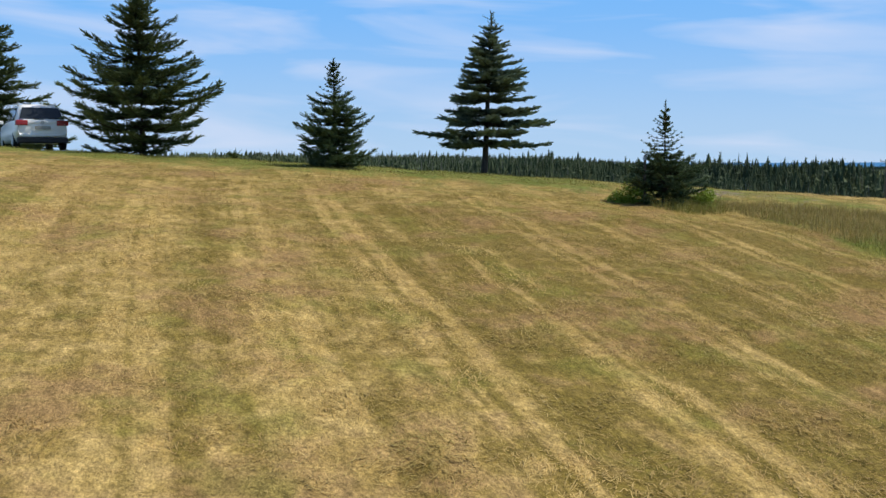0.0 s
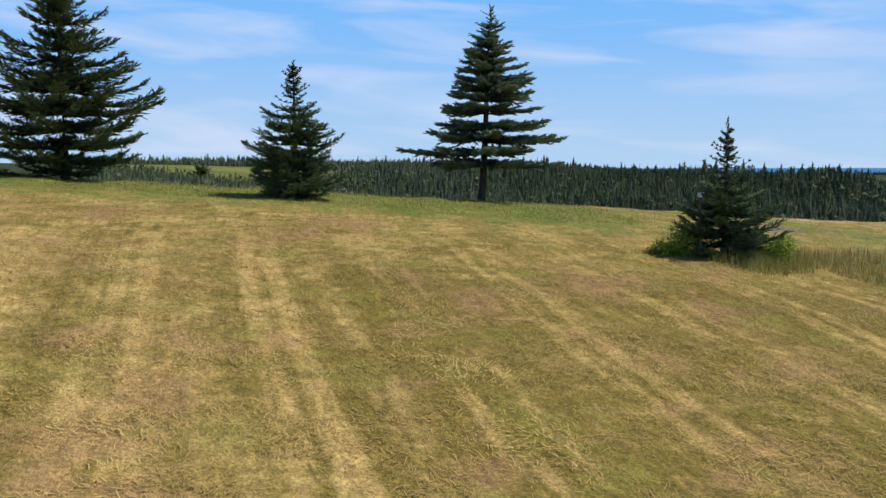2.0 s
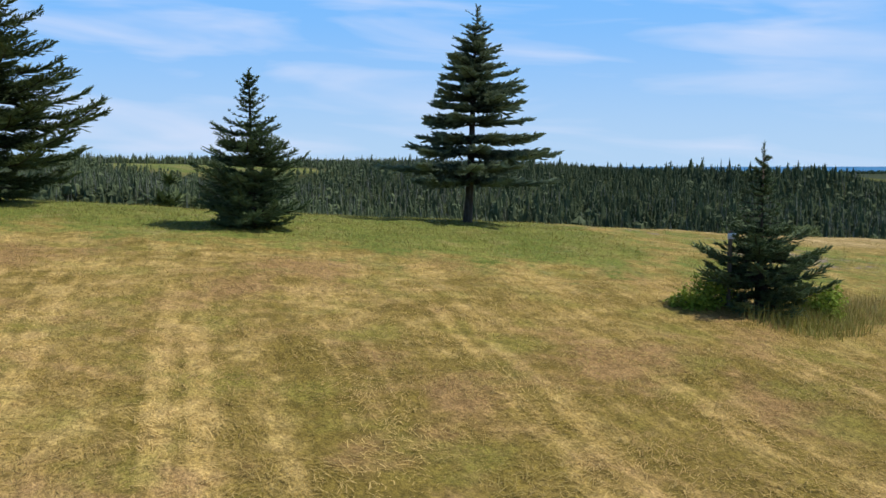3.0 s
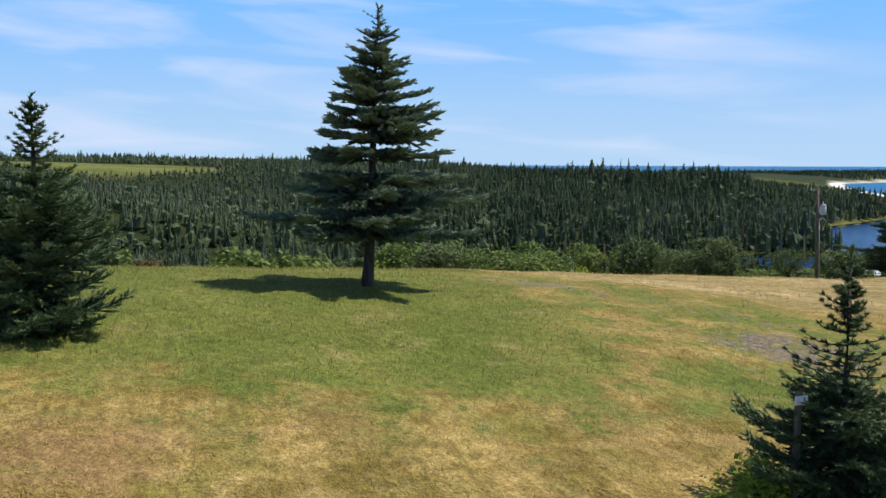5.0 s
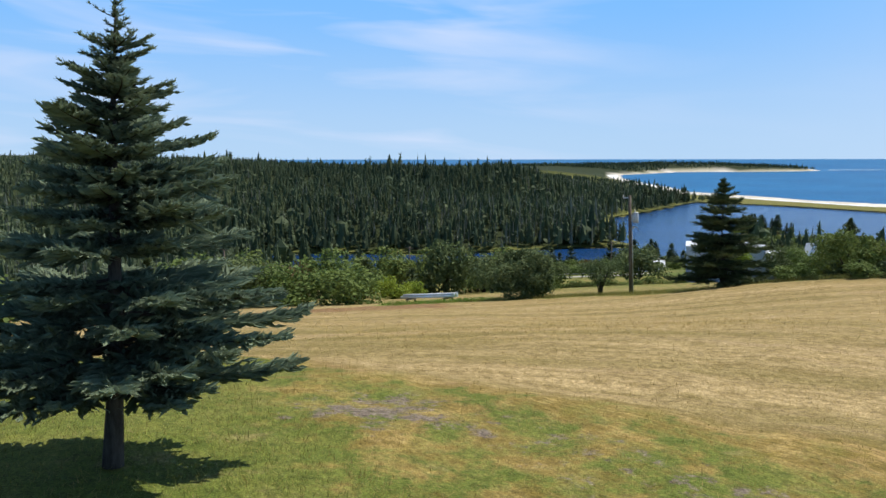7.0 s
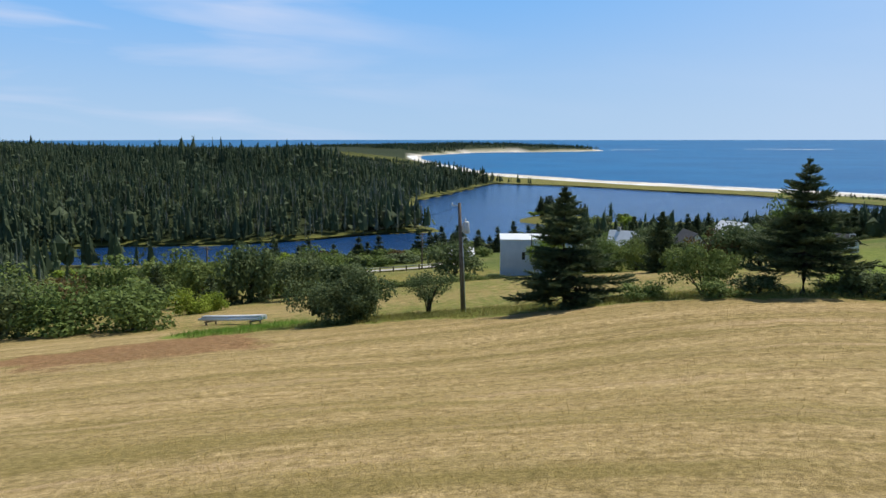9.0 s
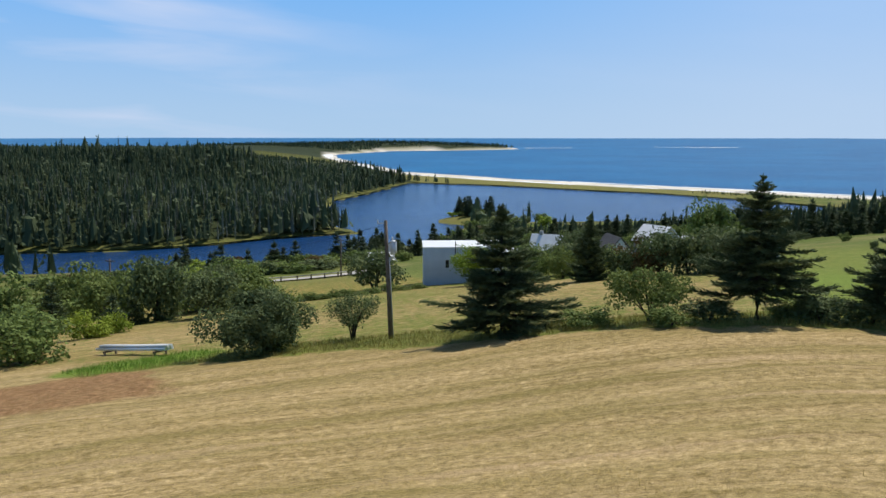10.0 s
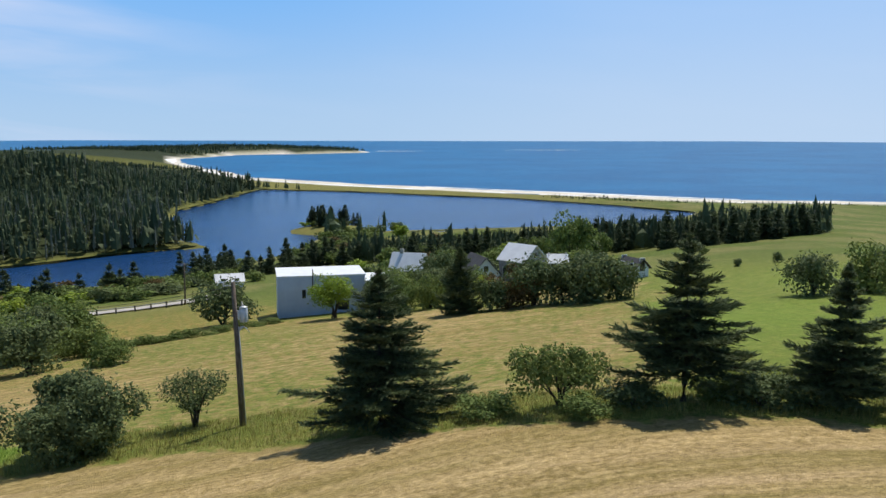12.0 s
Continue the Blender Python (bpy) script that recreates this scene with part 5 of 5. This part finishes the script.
# ---- houses ----
def gable_house(x, y, turn, w, l, hw, hr, wall_mat, roof_mat, label, chimney=True, windows=2):
    """A small house: walls with gables, a two-slope roof with eaves, windows and a door."""
    root = new("house")
    bm = bmesh.new()
    ends = []
    for yy in (-l / 2, l / 2):
        ends.append([bm.verts.new(c) for c in ((-w / 2, yy, -1.5), (w / 2, yy, -1.5), (w / 2, yy, hw), (0, yy, hw + hr), (-w / 2, yy, hw))])
    a, b = ends
    bm.faces.new(a)
    bm.faces.new(b[::-1])
    for k in range(5):
        bm.faces.new((a[k], b[k], b[(k + 1) % 5], a[(k + 1) % 5]))
    bmesh.ops.recalc_face_normals(bm, faces=bm.faces)
    part("wall", bm, wall_mat, root)
    for s in (-1, 1):
        bm = bmesh.new()
        run = math.hypot(w / 2, hr)
        box(bm, 0, run + 0.35, -l / 2 - 0.3, l / 2 + 0.3, 0.03, 0.15, bevel=0.01)
        m = Matrix.Translation((0, 0, hw + hr)) @ Matrix.Scale(s, 4, (1, 0, 0)) @ Matrix.Rotation(math.atan2(hr, w / 2), 4, "Y")
        bmesh.ops.transform(bm, matrix=m, verts=bm.verts)
        bmesh.ops.recalc_face_normals(bm, faces=bm.faces)
        part("roof", bm, roof_mat, root)
    for yy, s in ((-l / 2, -1), (l / 2, 1)):
        for k in range(windows):
            xx = (k - (windows - 1) / 2) * w * 0.4
            win = part("window", boxed(xx - 0.52, xx + 0.52, yy + s * 0.0 - 0.04, yy + 0.04, 0.95, 2.15, bevel=0.01), M_WHITE, root)
            part("pane", boxed(xx - 0.42, xx + 0.42, yy - 0.055, yy + 0.055, 1.05, 2.05), M_GLASS, win)
        win = part("window", boxed(-0.45, 0.45, yy - 0.04, yy + 0.04, hw + 0.25, hw + 1.25, bevel=0.01), M_WHITE, root)
        part("pane", boxed(-0.36, 0.36, yy - 0.055, yy + 0.055, hw + 0.34, hw + 1.16), M_GLASS, win)
    for s in (-1, 1):
        for k in range(2):
            yy = (k - 0.5) * l * 0.5
            win = part("window", boxed(s * w / 2 - 0.04, s * w / 2 + 0.04, yy - 0.5, yy + 0.5, 0.95, 2.15, bevel=0.01), M_WHITE, root)
            part("pane", boxed(s * w / 2 - 0.055, s * w / 2 + 0.055, yy - 0.4, yy + 0.4, 1.05, 2.05), M_GLASS, win)
    if chimney:
        part("chimney", boxed(-0.3, 0.3, l * 0.18, l * 0.18 + 0.6, hw + hr * 0.4, hw + hr + 0.7, bevel=0.02), M_GREY, root)
    root.matrix_world = pose(x, y, height(x, y), 0, 0, turn)
    return tagged(root, label, "house", "houses by the lake")


gable_house(112.0, 116.0, -32, 4.2, 6.4, 2.0, 2.3, M_WHITE, M_SHINGLE, "white gabled cottage with dark shingle roof", False)
gable_house(120.5, 138.0, 25, 4.4, 5.6, 2.2, 2.6, M_GREY, M_METAL_ROOF, "grey cottage with pale metal roof behind trees")
gable_house(115.9, 110.8, -4, 5.0, 4.8, 3.2, 2.1, M_GREY, M_METAL_ROOF, "cottage with bright pale metal roof", False)
gable_house(121.0, 108.0, 40, 2.2, 2.6, 2.2, 1.0, M_WHITE, M_METAL_ROOF, "small white shed with pale roof", False, 1)
gable_house(111.5, 90.2, -20, 2.2, 3.4, 1.5, 1.0, M_WHITE, M_SHINGLE, "low white outbuilding behind apple trees", False, 1)
gable_house(109.5, 175.0, 60, 3.2, 5.0, 1.5, 1.2, M_WHITE, M_METAL_ROOF, "small white house above the inlet", False, 1)
gable_house(408.0, 790.0, 15, 8.0, 11.0, 3.2, 3.4, M_WHITE, M_METAL_ROOF, "distant white house on the wooded ridge", True, 2)


def flat_house():
    """A tall plain flat-roofed house; its long wall looks up the hill."""
    root = new("house")
    l, d, h = 10.6, 7.0, 5.15
    part("wall", boxed(0, l, 0, d, -2.0, h, bevel=0.02), M_SHADE_SIDING, root)
    part("roof", boxed(-0.12, l + 0.12, -0.12, d + 0.12, h + 0.003, h + 0.16, bevel=0.02), M_METAL_ROOF, root, "pale flat metal roof")
    part("downpipe", tube([(4.2, -0.09, 3.0), (4.2, -0.09, h + 0.9)], [0.06, 0.06], 10), M_BLACK, root, "black flue pipe")
    w = part("window", boxed(2.9, 3.35, -0.04, 0.05, 2.5, 3.55, bevel=0.01), M_TRIM, root)
    part("pane", boxed(2.97, 3.28, -0.055, 0.06, 2.57, 3.48), M_GLASS, w)
    w = part("window", boxed(7.2, 8.6, -0.04, 0.05, 0.9, 2.1, bevel=0.01), M_TRIM, root)
    part("pane", boxed(7.28, 8.52, -0.055, 0.06, 0.98, 2.02), M_GLASS, w)
    wing = part("wing", boxed(l + 0.003, l + 3.2, 1.2, d, -2.0, h - 1.0, bevel=0.02), M_WHITE, root)
    part("wing_roof", boxed(l + 0.003, l + 3.4, 1.0, d + 0.1, h - 0.997, h - 0.85, bevel=0.02), M_METAL_ROOF, wing)
    root.matrix_world = pose(76.9, 119.2, -15.4, 0, 0, -37.0)
    tagged(root, "tall plain white flat-roofed house with blue shade in its wall colour", "house")


flat_house()


# ---- parked car ----
def parked_car():
    root = new("parked_car")
    # half section rings along the length: (y, belt height, roof height, half width at belt, half width at roof)
    L, W, H = 4.42, 0.905, 1.66
    side = [(-2.16, 0.42, 0.92, 0.92), (-2.20, 0.55, 0.98, 1.00), (-2.10, 0.60, 1.02, 1.12), (-1.78, 0.32, 1.03, 1.58), (-1.35, 0.28, 1.02, 1.655), (-0.5, 0.26, 1.00, 1.66),
            (0.25, 0.26, 0.98, 1.60), (0.95, 0.26, 0.96, 1.08), (1.6, 0.30, 0.90, 0.97), (2.05, 0.38, 0.80, 0.86), (2.20, 0.48, 0.66, 0.70)]
    bm = bmesh.new()
    rings = []
    for y, z0, zb, zr in side:
        pinch = 0.90 if abs(y) > 2.0 else (0.97 if abs(y) > 1.7 else 1.0)
        w = W * pinch
        top = w * (0.72 if zr > 1.3 else 0.90)
        ring = [(-w * 0.93, z0), (-w, z0 + 0.16), (-w, (z0 + zb) / 2), (-w * 0.965, zb), (-top, zr - 0.07), (-top * 0.80, zr), (0, zr + 0.02),
                (top * 0.80, zr), (top, zr - 0.07), (w * 0.965, zb), (w, (z0 + zb) / 2), (w, z0 + 0.16), (w * 0.93, z0)]
        rings.append([bm.verts.new((x, y, z)) for x, z in ring])
    for a, b in zip(rings, rings[1:]):
        for k in range(len(a)):
            f = bm.faces.new((a[k], a[(k + 1) % len(a)], b[(k + 1) % len(b)], b[k]))
            f.smooth = True
    bm.faces.new(rings[0])
    bm.faces.new(rings[-1][::-1])
    bmesh.ops.recalc_face_normals(bm, faces=bm.faces)
    part("body", bm, M_CARPAINT, root, "white painted car body")

    def quad(name, pts, mat, parent, depth=0.02, label=""):
        b = bmesh.new()
        vs = [b.verts.new(p) for p in pts]
        f = b.faces.new(vs)
        f.normal_update()
        g = bmesh.ops.extrude_face_region(b, geom=[f])
        n = f.normal.copy()
        bmesh.ops.translate(b, vec=n * depth, verts=[v for v in g["geom"] if isinstance(v, bmesh.types.BMVert)])
        bmesh.ops.recalc_face_normals(b, faces=b.faces)
        return part(name, b, mat, parent, label)

    quad("rear_window", [(-0.74, -2.135, 1.13), (0.74, -2.135, 1.13), (0.60, -1.86, 1.53), (-0.60, -1.86, 1.53)], M_GLASS, root, 0.03, "dark tinted rear window")
    for s in (-1, 1):
        quad("side_window", [(s * 0.865, -1.65, 1.06), (s * 0.865, 0.55, 1.03), (s * 0.72, 0.10, 1.50), (s * 0.70, -1.40, 1.53)], M_GLASS, root, 0.035 * s, "dark side windows")
        part("tail_lamp", boxed(s * 0.68 - 0.20, s * 0.68 + 0.20, -2.235, -2.0, 0.88, 1.06, bevel=0.03), M_LAMP, root, "red tail lamp")
        part("mirror", boxed(s * 1.0 - 0.09, s * 1.0 + 0.09, 0.55, 0.72, 0.98, 1.12, bevel=0.03), M_CARPAINT, root)
        part("roof_rail", tube([(s * 0.60, -1.5, 1.66), (s * 0.60, -1.3, 1.715), (s * 0.60, 0.0, 1.71), (s * 0.60, 0.2, 1.64)], [0.018] * 4, 6), M_STEEL, root, "silver roof rail")
    part("rear_bumper", boxed(-0.85, 0.85, -2.25, -1.95, 0.24, 0.46, bevel=0.05), M_TRIM, root, "black plastic rear bumper")
    part("licence_plate", boxed(-0.26, 0.26, -2.26, -2.20, 0.74, 0.86, bevel=0.005), M_GREY, root, "plain grey plate bar")
    part("rear_wiper", boxed(-0.25, 0.05, -2.16, -2.10, 1.09, 1.11, bevel=0.004), M_TRIM, root)
    part("tailgate_badge", tube([(0, -2.20, 0.985), (0, -2.235, 0.985)], [0.06, 0.06], 16), M_STEEL, root, "round plain silver badge")
    for sx in (-1, 1):
        for y in (-1.35, 1.32):
            tyre = part("wheel", tube([(sx * 0.69, y, 0.34), (sx * 0.71, y, 0.34), (sx * 0.88, y, 0.34), (sx * 0.90, y, 0.34)], [0.29, 0.34, 0.34, 0.30], 24), M_BLACK, root, "black tyre")
            part("rim", tube([(sx * 0.895, y, 0.34), (sx * 0.915, y, 0.34)], [0.21, 0.19], 16), M_STEEL, tyre)
    x, y = -12.05, 25.7
    root.matrix_world = pose(x, y, height(x, y) + 0.02, 0, 0, 34.0) @ Matrix.Scale(1 / UNIT, 4)
    tagged(root, "white compact SUV parked on the grass, rear towards the meadow", "car")


parked_car()


# ---- small board ----
def small_sign(x, y):
    root = new("sign_post")
    part("post", boxed(-0.02, 0.02, -0.02, 0.02, -0.3, 0.98, bevel=0.004), M_POLE, root)
    part("board", boxed(-0.06, 0.06, -0.035, -0.021, 0.88, 0.95, bevel=0.004), M_WHITE, root, "small plain white board")
    root.matrix_world = pose(x, y, height(x, y), 0, 0, 14)
    tagged(root, "small white board on a post among spruce boughs", "sign")


small_sign(4.10, 17.70)


# ---- lower road with a low rail ----
def lower_road():
    pts = [(60, 172), (72, 165), (82, 161), (91, 159.5), (100, 164)]
    v, t = [], []
    for k, (x, y) in enumerate(pts):
        a = np.array(pts[min(k + 1, len(pts) - 1)], float) - np.array(pts[max(k - 1, 0)], float)
        a = a / np.linalg.norm(a)
        for s in (-2.4, 2.4):
            px, py = x - a[1] * s, y + a[0] * s
            v.append((px, py, height(px, py) + 0.12))
    for k in range(len(pts) - 1):
        t += [(2 * k, 2 * k + 2, 2 * k + 3), (2 * k, 2 * k + 3, 2 * k + 1)]
    tagged(new("road", np_mesh("road", np.array(v), np.array(t), M_ROAD)), "pale gravel lane below the meadow", "road", "", "structure")
    rail = new("guard_rail")
    ends = [(70, 162.5), (80, 158), (90, 156.5), (98, 160)]
    for (ax, ay), (bx, by) in zip(ends, ends[1:]):
        part("rail", tube([(ax, ay, height(ax, ay) + 0.75), (bx, by, height(bx, by) + 0.75)], [0.07, 0.07], 8), M_GREY, rail)
        for k in range(4):
            x, y = ax + (bx - ax) * k / 4, ay + (by - ay) * k / 4
            part("post", boxed(x - 0.09, x + 0.09, y - 0.09, y + 0.09, height(x, y) - 0.3, height(x, y) + 0.85, bevel=0.01), M_POLE, rail)
    tagged(rail, "pale roadside rail on wooden posts", "guard rail")


lower_road()


# ---- far headland and shore scrub ----
def headland_woods():
    rng = np.random.default_rng(35)
    n = 6000
    x, y = rng.uniform(820, 1420, n), rng.uniform(1290, 1950, n)
    z, dl, ds = ground(x, y)
    keep = (ds > 14) & (rng.random(n) < 0.8)
    return x[keep], y[keep], z[keep], rng


tagged(new("headland_woods", woods_mesh(*headland_woods(), 4.0, 6.0, 0.03, 5, 2, 1.3)), "low dark woods on a distant headland", "woods", "", "stuff")


def bar_scrub():
    rng = np.random.default_rng(36)
    n = 300
    k = rng.random(n)
    x = np.interp(k, (0, 0.5, 1), (452, 462, 520)) + rng.normal(0, 3, n)
    y = np.interp(k, (0, 0.5, 1), (330, 270, 150)) + rng.normal(0, 3, n)
    z, dl, ds = ground(x, y)
    keep = (ds > 6) & (dl > 5)
    return x[keep], y[keep], z[keep], rng


tagged(new("bar_scrub", woods_mesh(*bar_scrub(), 0.8, 2.0, 0.0, 5, 6)), "low dark scrub on the shingle bar", "scrub", "", "stuff")


# ---- grass ----
def blades(name, x, y, length, width, lie, label, seed, least=0.0, least_green=0.0):
    """Single grass blades as thin triangles, coloured by what grows there."""
    rng = np.random.default_rng(seed)
    n = len(x)
    z, dl, ds = ground(x, y)
    close = 1 - step(np.hypot(x - 15, y - 40), 30, 90)
    z = z + close * (0.035 * wave_noise(x, y, 0.55, 0.3) + 0.02 * wave_noise(x, y, 0.23, 1.9) + 0.05 * wave_noise(x, y, 2.3, 0.9))
    a, b, c = zones(x, y, z, dl, ds)
    s = swath(x, y)
    az = rng.uniform(0, 6.28, n)
    el = np.clip(rng.normal(lie, 0.35, n), 0.05, 1.5)
    ln = length * rng.uniform(0.55, 1.35, n)
    d = np.stack([np.cos(az) * np.cos(el), np.sin(az) * np.cos(el), np.sin(el)], -1) * ln[:, None]
    w = np.stack([-np.sin(az), np.cos(az), 0 * az], -1) * (width * rng.uniform(0.6, 1.3, n))[:, None] * 0.5
    o = np.stack([x, y, z - 0.005], -1)
    tri = np.stack([o - w, o + w, o + d], 1).reshape(-1, 3)
    g = np.clip(a[:, 0] + rng.normal(0, 0.22, n) + 0.12 * wave_noise(x, y, 0.5, 2.0), least_green, 1)[:, None]
    red = np.clip(a[:, 2] + rng.normal(0, 0.2, n), 0, 1 - least_green)[:, None]
    light = (0.5 + 0.5 * np.sin(s[:, 0] * 4.1 + 0.8 * np.sin(s[:, 1] * 0.4)))[:, None]
    light = np.clip(0.25 + 0.5 * light + rng.normal(0, 0.25, (n, 1)), least, 1)
    dry = np.array(OLIVE) * 1.15 * (1 - light) + np.array(STRAW) * 1.05 * light
    yel = rng.random((n, 1)) ** 2
    green = (np.array(LUSH) * (1 - yel) + np.array((0.27, 0.24, 0.07)) * yel) * rng.uniform(0.7, 1.6, (n, 1))
    rust = np.array((0.29, 0.215, 0.105)) * rng.uniform(0.6, 1.5, (n, 1))
    col = dry * (1 - g) + green * g
    col = col * (1 - red) + rust * red
    v = np.clip(c[:, 2:3], 0, 0.9)
    col = col * (1 - v) + np.array((0.15, 0.275, 0.035)) * rng.uniform(0.6, 1.3, (n, 1)) * v
    band = wave_noise(s[:, 0], s[:, 1] * 0.06, 0.55, 0.8)[:, None] * a[:, 1:2]
    col = col * (1 - 0.28 * np.clip(band, 0, 1) * np.array([1.1, 0.85, 1.3])) * (1 + 0.12 * np.clip(-band, 0, 1))
    col = np.concatenate([np.repeat(col, 3, 0), np.ones((n * 3, 1))], 1)
    me = np_mesh(name, tri, np.arange(3 * n).reshape(-1, 3), M_BLADE, (("tint", "FLOAT_COLOR", col),))
    return tagged(new(name, me), label, "grass", "", "stuff")


def scatter(n, x0, x1, y0, y1, seed, keep):
    rng = np.random.default_rng(seed)
    x, y = rng.uniform(x0, x1, n), rng.uniform(y0, y1, n)
    k = keep(x, y, rng.random(n))
    return x[k], y[k]


def zone_of(x, y):
    z, dl, ds = ground(x, y)
    return zones(x, y, z, dl, ds)


def mown(x, y, r):
    a, b, _ = zone_of(x, y)
    return r > 0.25 * a[:, 1] + 0.6 * b[:, 0]


x, y = scatter(150000, -9, 9, 3.5, 24, 101, mown)
blades("mown_grass", x, y, 0.055, 0.007, 0.35, "short dry mown grass with straw lying in rows", 102)
x, y = scatter(110000, -7, 22, 22, 44, 103, mown)
blades("mown_grass", x, y, 0.075, 0.011, 0.30, "short mown grass round the track", 104)
x, y = scatter(110000, 8, 46, 36, 72, 105, lambda x, y, r: r < 2)
blades("mown_grass", x, y, 0.16, 0.014, 0.06, "pale dry mown hay stubble", 106, 0.72)


def hay(name, x, y, length, width, label, seed):
    """Cut hay lying in combed wisps: neighbouring strands point the same way, pale on the mower's rows and olive between them."""
    rng = np.random.default_rng(seed)
    n = len(x)
    z, dl, ds = ground(x, y)
    close = 1 - step(np.hypot(x - 15, y - 40), 30, 90)
    z = z + close * (0.035 * wave_noise(x, y, 0.55, 0.3) + 0.02 * wave_noise(x, y, 0.23, 1.9) + 0.05 * wave_noise(x, y, 2.3, 0.9))
    s = swath(x, y)[:, 0]
    comb = 1.4 * wave_noise(x, y, 0.42, 0.9) + 1.1 * wave_noise(x + 0.3 * y, y, 0.17, 2.6)
    az = 1.9 + comb + rng.normal(0, 0.75, n)
    lift = np.clip(0.10 + 0.10 * wave_noise(x, y, 0.15, 1.1) + rng.normal(0, 0.08, n), 0.01, 0.5)
    ln = length * rng.uniform(0.5, 1.4, n)
    way = np.stack([np.cos(az), np.sin(az), 0 * az], -1)
    side = np.stack([-np.sin(az), np.cos(az), 0 * az], -1) * (width * rng.uniform(0.6, 1.3, n))[:, None] * 0.5
    o = np.stack([x, y, z + 0.004], -1)
    mid = o + way * (ln * 0.55)[:, None] + np.array([0, 0, 1.0]) * (ln * lift)[:, None] + side * rng.normal(0, 6, (n, 1))
    end = o + way * ln[:, None] + np.array([0, 0, 1.0]) * (ln * lift * 0.7)[:, None] + side * rng.normal(0, 12, (n, 1))
    v = np.stack([o - side, o + side, mid + side, mid - side, end], 1).reshape(-1, 3)
    b = np.arange(n)[:, None] * 5
    t = np.concatenate([b + np.array([0, 1, 2]), b + np.array([0, 2, 3]), b + np.array([3, 2, 4])])
    gap = np.abs((s / 1.5 + 20.4667) % 1.0 - 0.5) * 1.5
    row = (1 - step(np.abs(gap - 0.17), 0.06, 0.26)) * (1 - 0.6 * step(s, 0.6, 3.0)) * (1 - step(y, 14.0, 18.5))
    straw = np.clip(0.30 + 0.62 * row + 0.20 * wave_noise(x, y, 0.33, 0.2) + 0.14 * wave_noise(x, y, 1.1, 1.4) + 0.10 * step(-s, 0.8, 2.4) + rng.normal(0, 0.13, n), 0, 1)[:, None]
    brown = np.clip(0.3 * wave_noise(x, y, 0.8, 2.9) + 0.15 * wave_noise(x, y, 0.27, 0.6) + rng.normal(0.1, 0.12, n), 0, 0.8)[:, None]
    green = np.clip(0.55 * wave_noise(x, y, 0.6, 1.8) + 0.3 * wave_noise(x, y, 1.7, 0.5) - 0.15 + rng.normal(0, 0.12, n), 0, 0.8)[:, None] * (1 - straw * 0.6)
    col = np.array((0.285, 0.215, 0.058)) * (1 - straw) + np.array((0.69, 0.515, 0.205)) * straw
    col = col * (1 - brown) + np.array((0.44, 0.27, 0.125)) * brown
    col = col * (1 - green) + np.array((0.26, 0.265, 0.065)) * green
    col = np.concatenate([np.repeat(col, 5, 0), np.ones((n * 5, 1))], 1)
    return tagged(new(name, np_mesh(name, v, t, M_BLADE, (("tint", "FLOAT_COLOR", col),))), label, "hay", "", "stuff")


def hay_spots(x, y, r):
    a, b, _ = zone_of(x, y)
    return (r > a[:, 0] * 1.1) & (a[:, 2] < 0.25) & (a[:, 1] < 0.5) & (r > 0.8 * b[:, 0]) & (r < np.interp(y, (4, 12, 22), (1.0, 0.8, 0.5)))


x, y = scatter(170000, -8, 8, 3.8, 22, 115, hay_spots)
hay("cut_hay", x, y, 0.095, 0.0055, "cut hay lying in pale and olive wisps on the meadow", 116)


def lush_spots(x, y, r):
    a, b, _ = zone_of(x, y)
    return (a[:, 0] > 0.6) & (r > b[:, 0])


x, y = scatter(90000, -14, 7, 19.5, 36, 107, lush_spots)
blades("meadow_grass", x, y, 0.085, 0.010, 0.55, "longer green grass under the spruces", 108)


def rough_spots(x, y, r):
    a, b, _ = zone_of(x, y)
    fade = (1 - step(x + 0.8 * wave_noise(x, y, 1.5), 12, 20)) * step(y + 0.6 * wave_noise(x, y, 1.1), 9, 12.5) * (1 - step(y + 0.6 * wave_noise(x, y, 1.3), 18.5, 21.5))
    return (a[:, 2] > 0.3) & (r < fade)


x, y = scatter(110000, 4, 20, 9, 22, 109, rough_spots)
blades("tall_grass", x, y, 0.21, 0.010, 1.0, "tall seeding grass with reddish heads", 110, 0.0, 0.25)
x, y = scatter(9000, 3.3, 5.9, 16.3, 19.2, 111, lambda x, y, r: (np.hypot(x - 4.85, (y - 17.5) * 1.15) + 0.25 * wave_noise(x, y, 0.3, 0.5) < 0.75 + 0.35 * r) & (np.hypot(x - 4.4, y - 17.7) > 0.5))
blades("tall_grass", x, y, 0.20, 0.011, 1.1, "rank green grass round the small spruce", 112, 0.0, 0.8)


def edge_spots(x, y, r):
    a, b, _ = zone_of(x, y)
    return (a[:, 0] > 0.66)


x, y = scatter(120000, 20, 54, 40, 84, 113, edge_spots)
blades("tall_grass", x, y, 0.30, 0.022, 1.2, "unmown grass strip along the field edge", 114, 0.0, 0.55)


# ---- from plan units to metres ----
bpy.context.view_layer.update()
for ob in list(scene.objects):
    if ob.parent is None and ob.type not in {"CAMERA", "LIGHT"}:
        ob.matrix_world = Matrix.Scale(UNIT, 4) @ ob.matrix_world
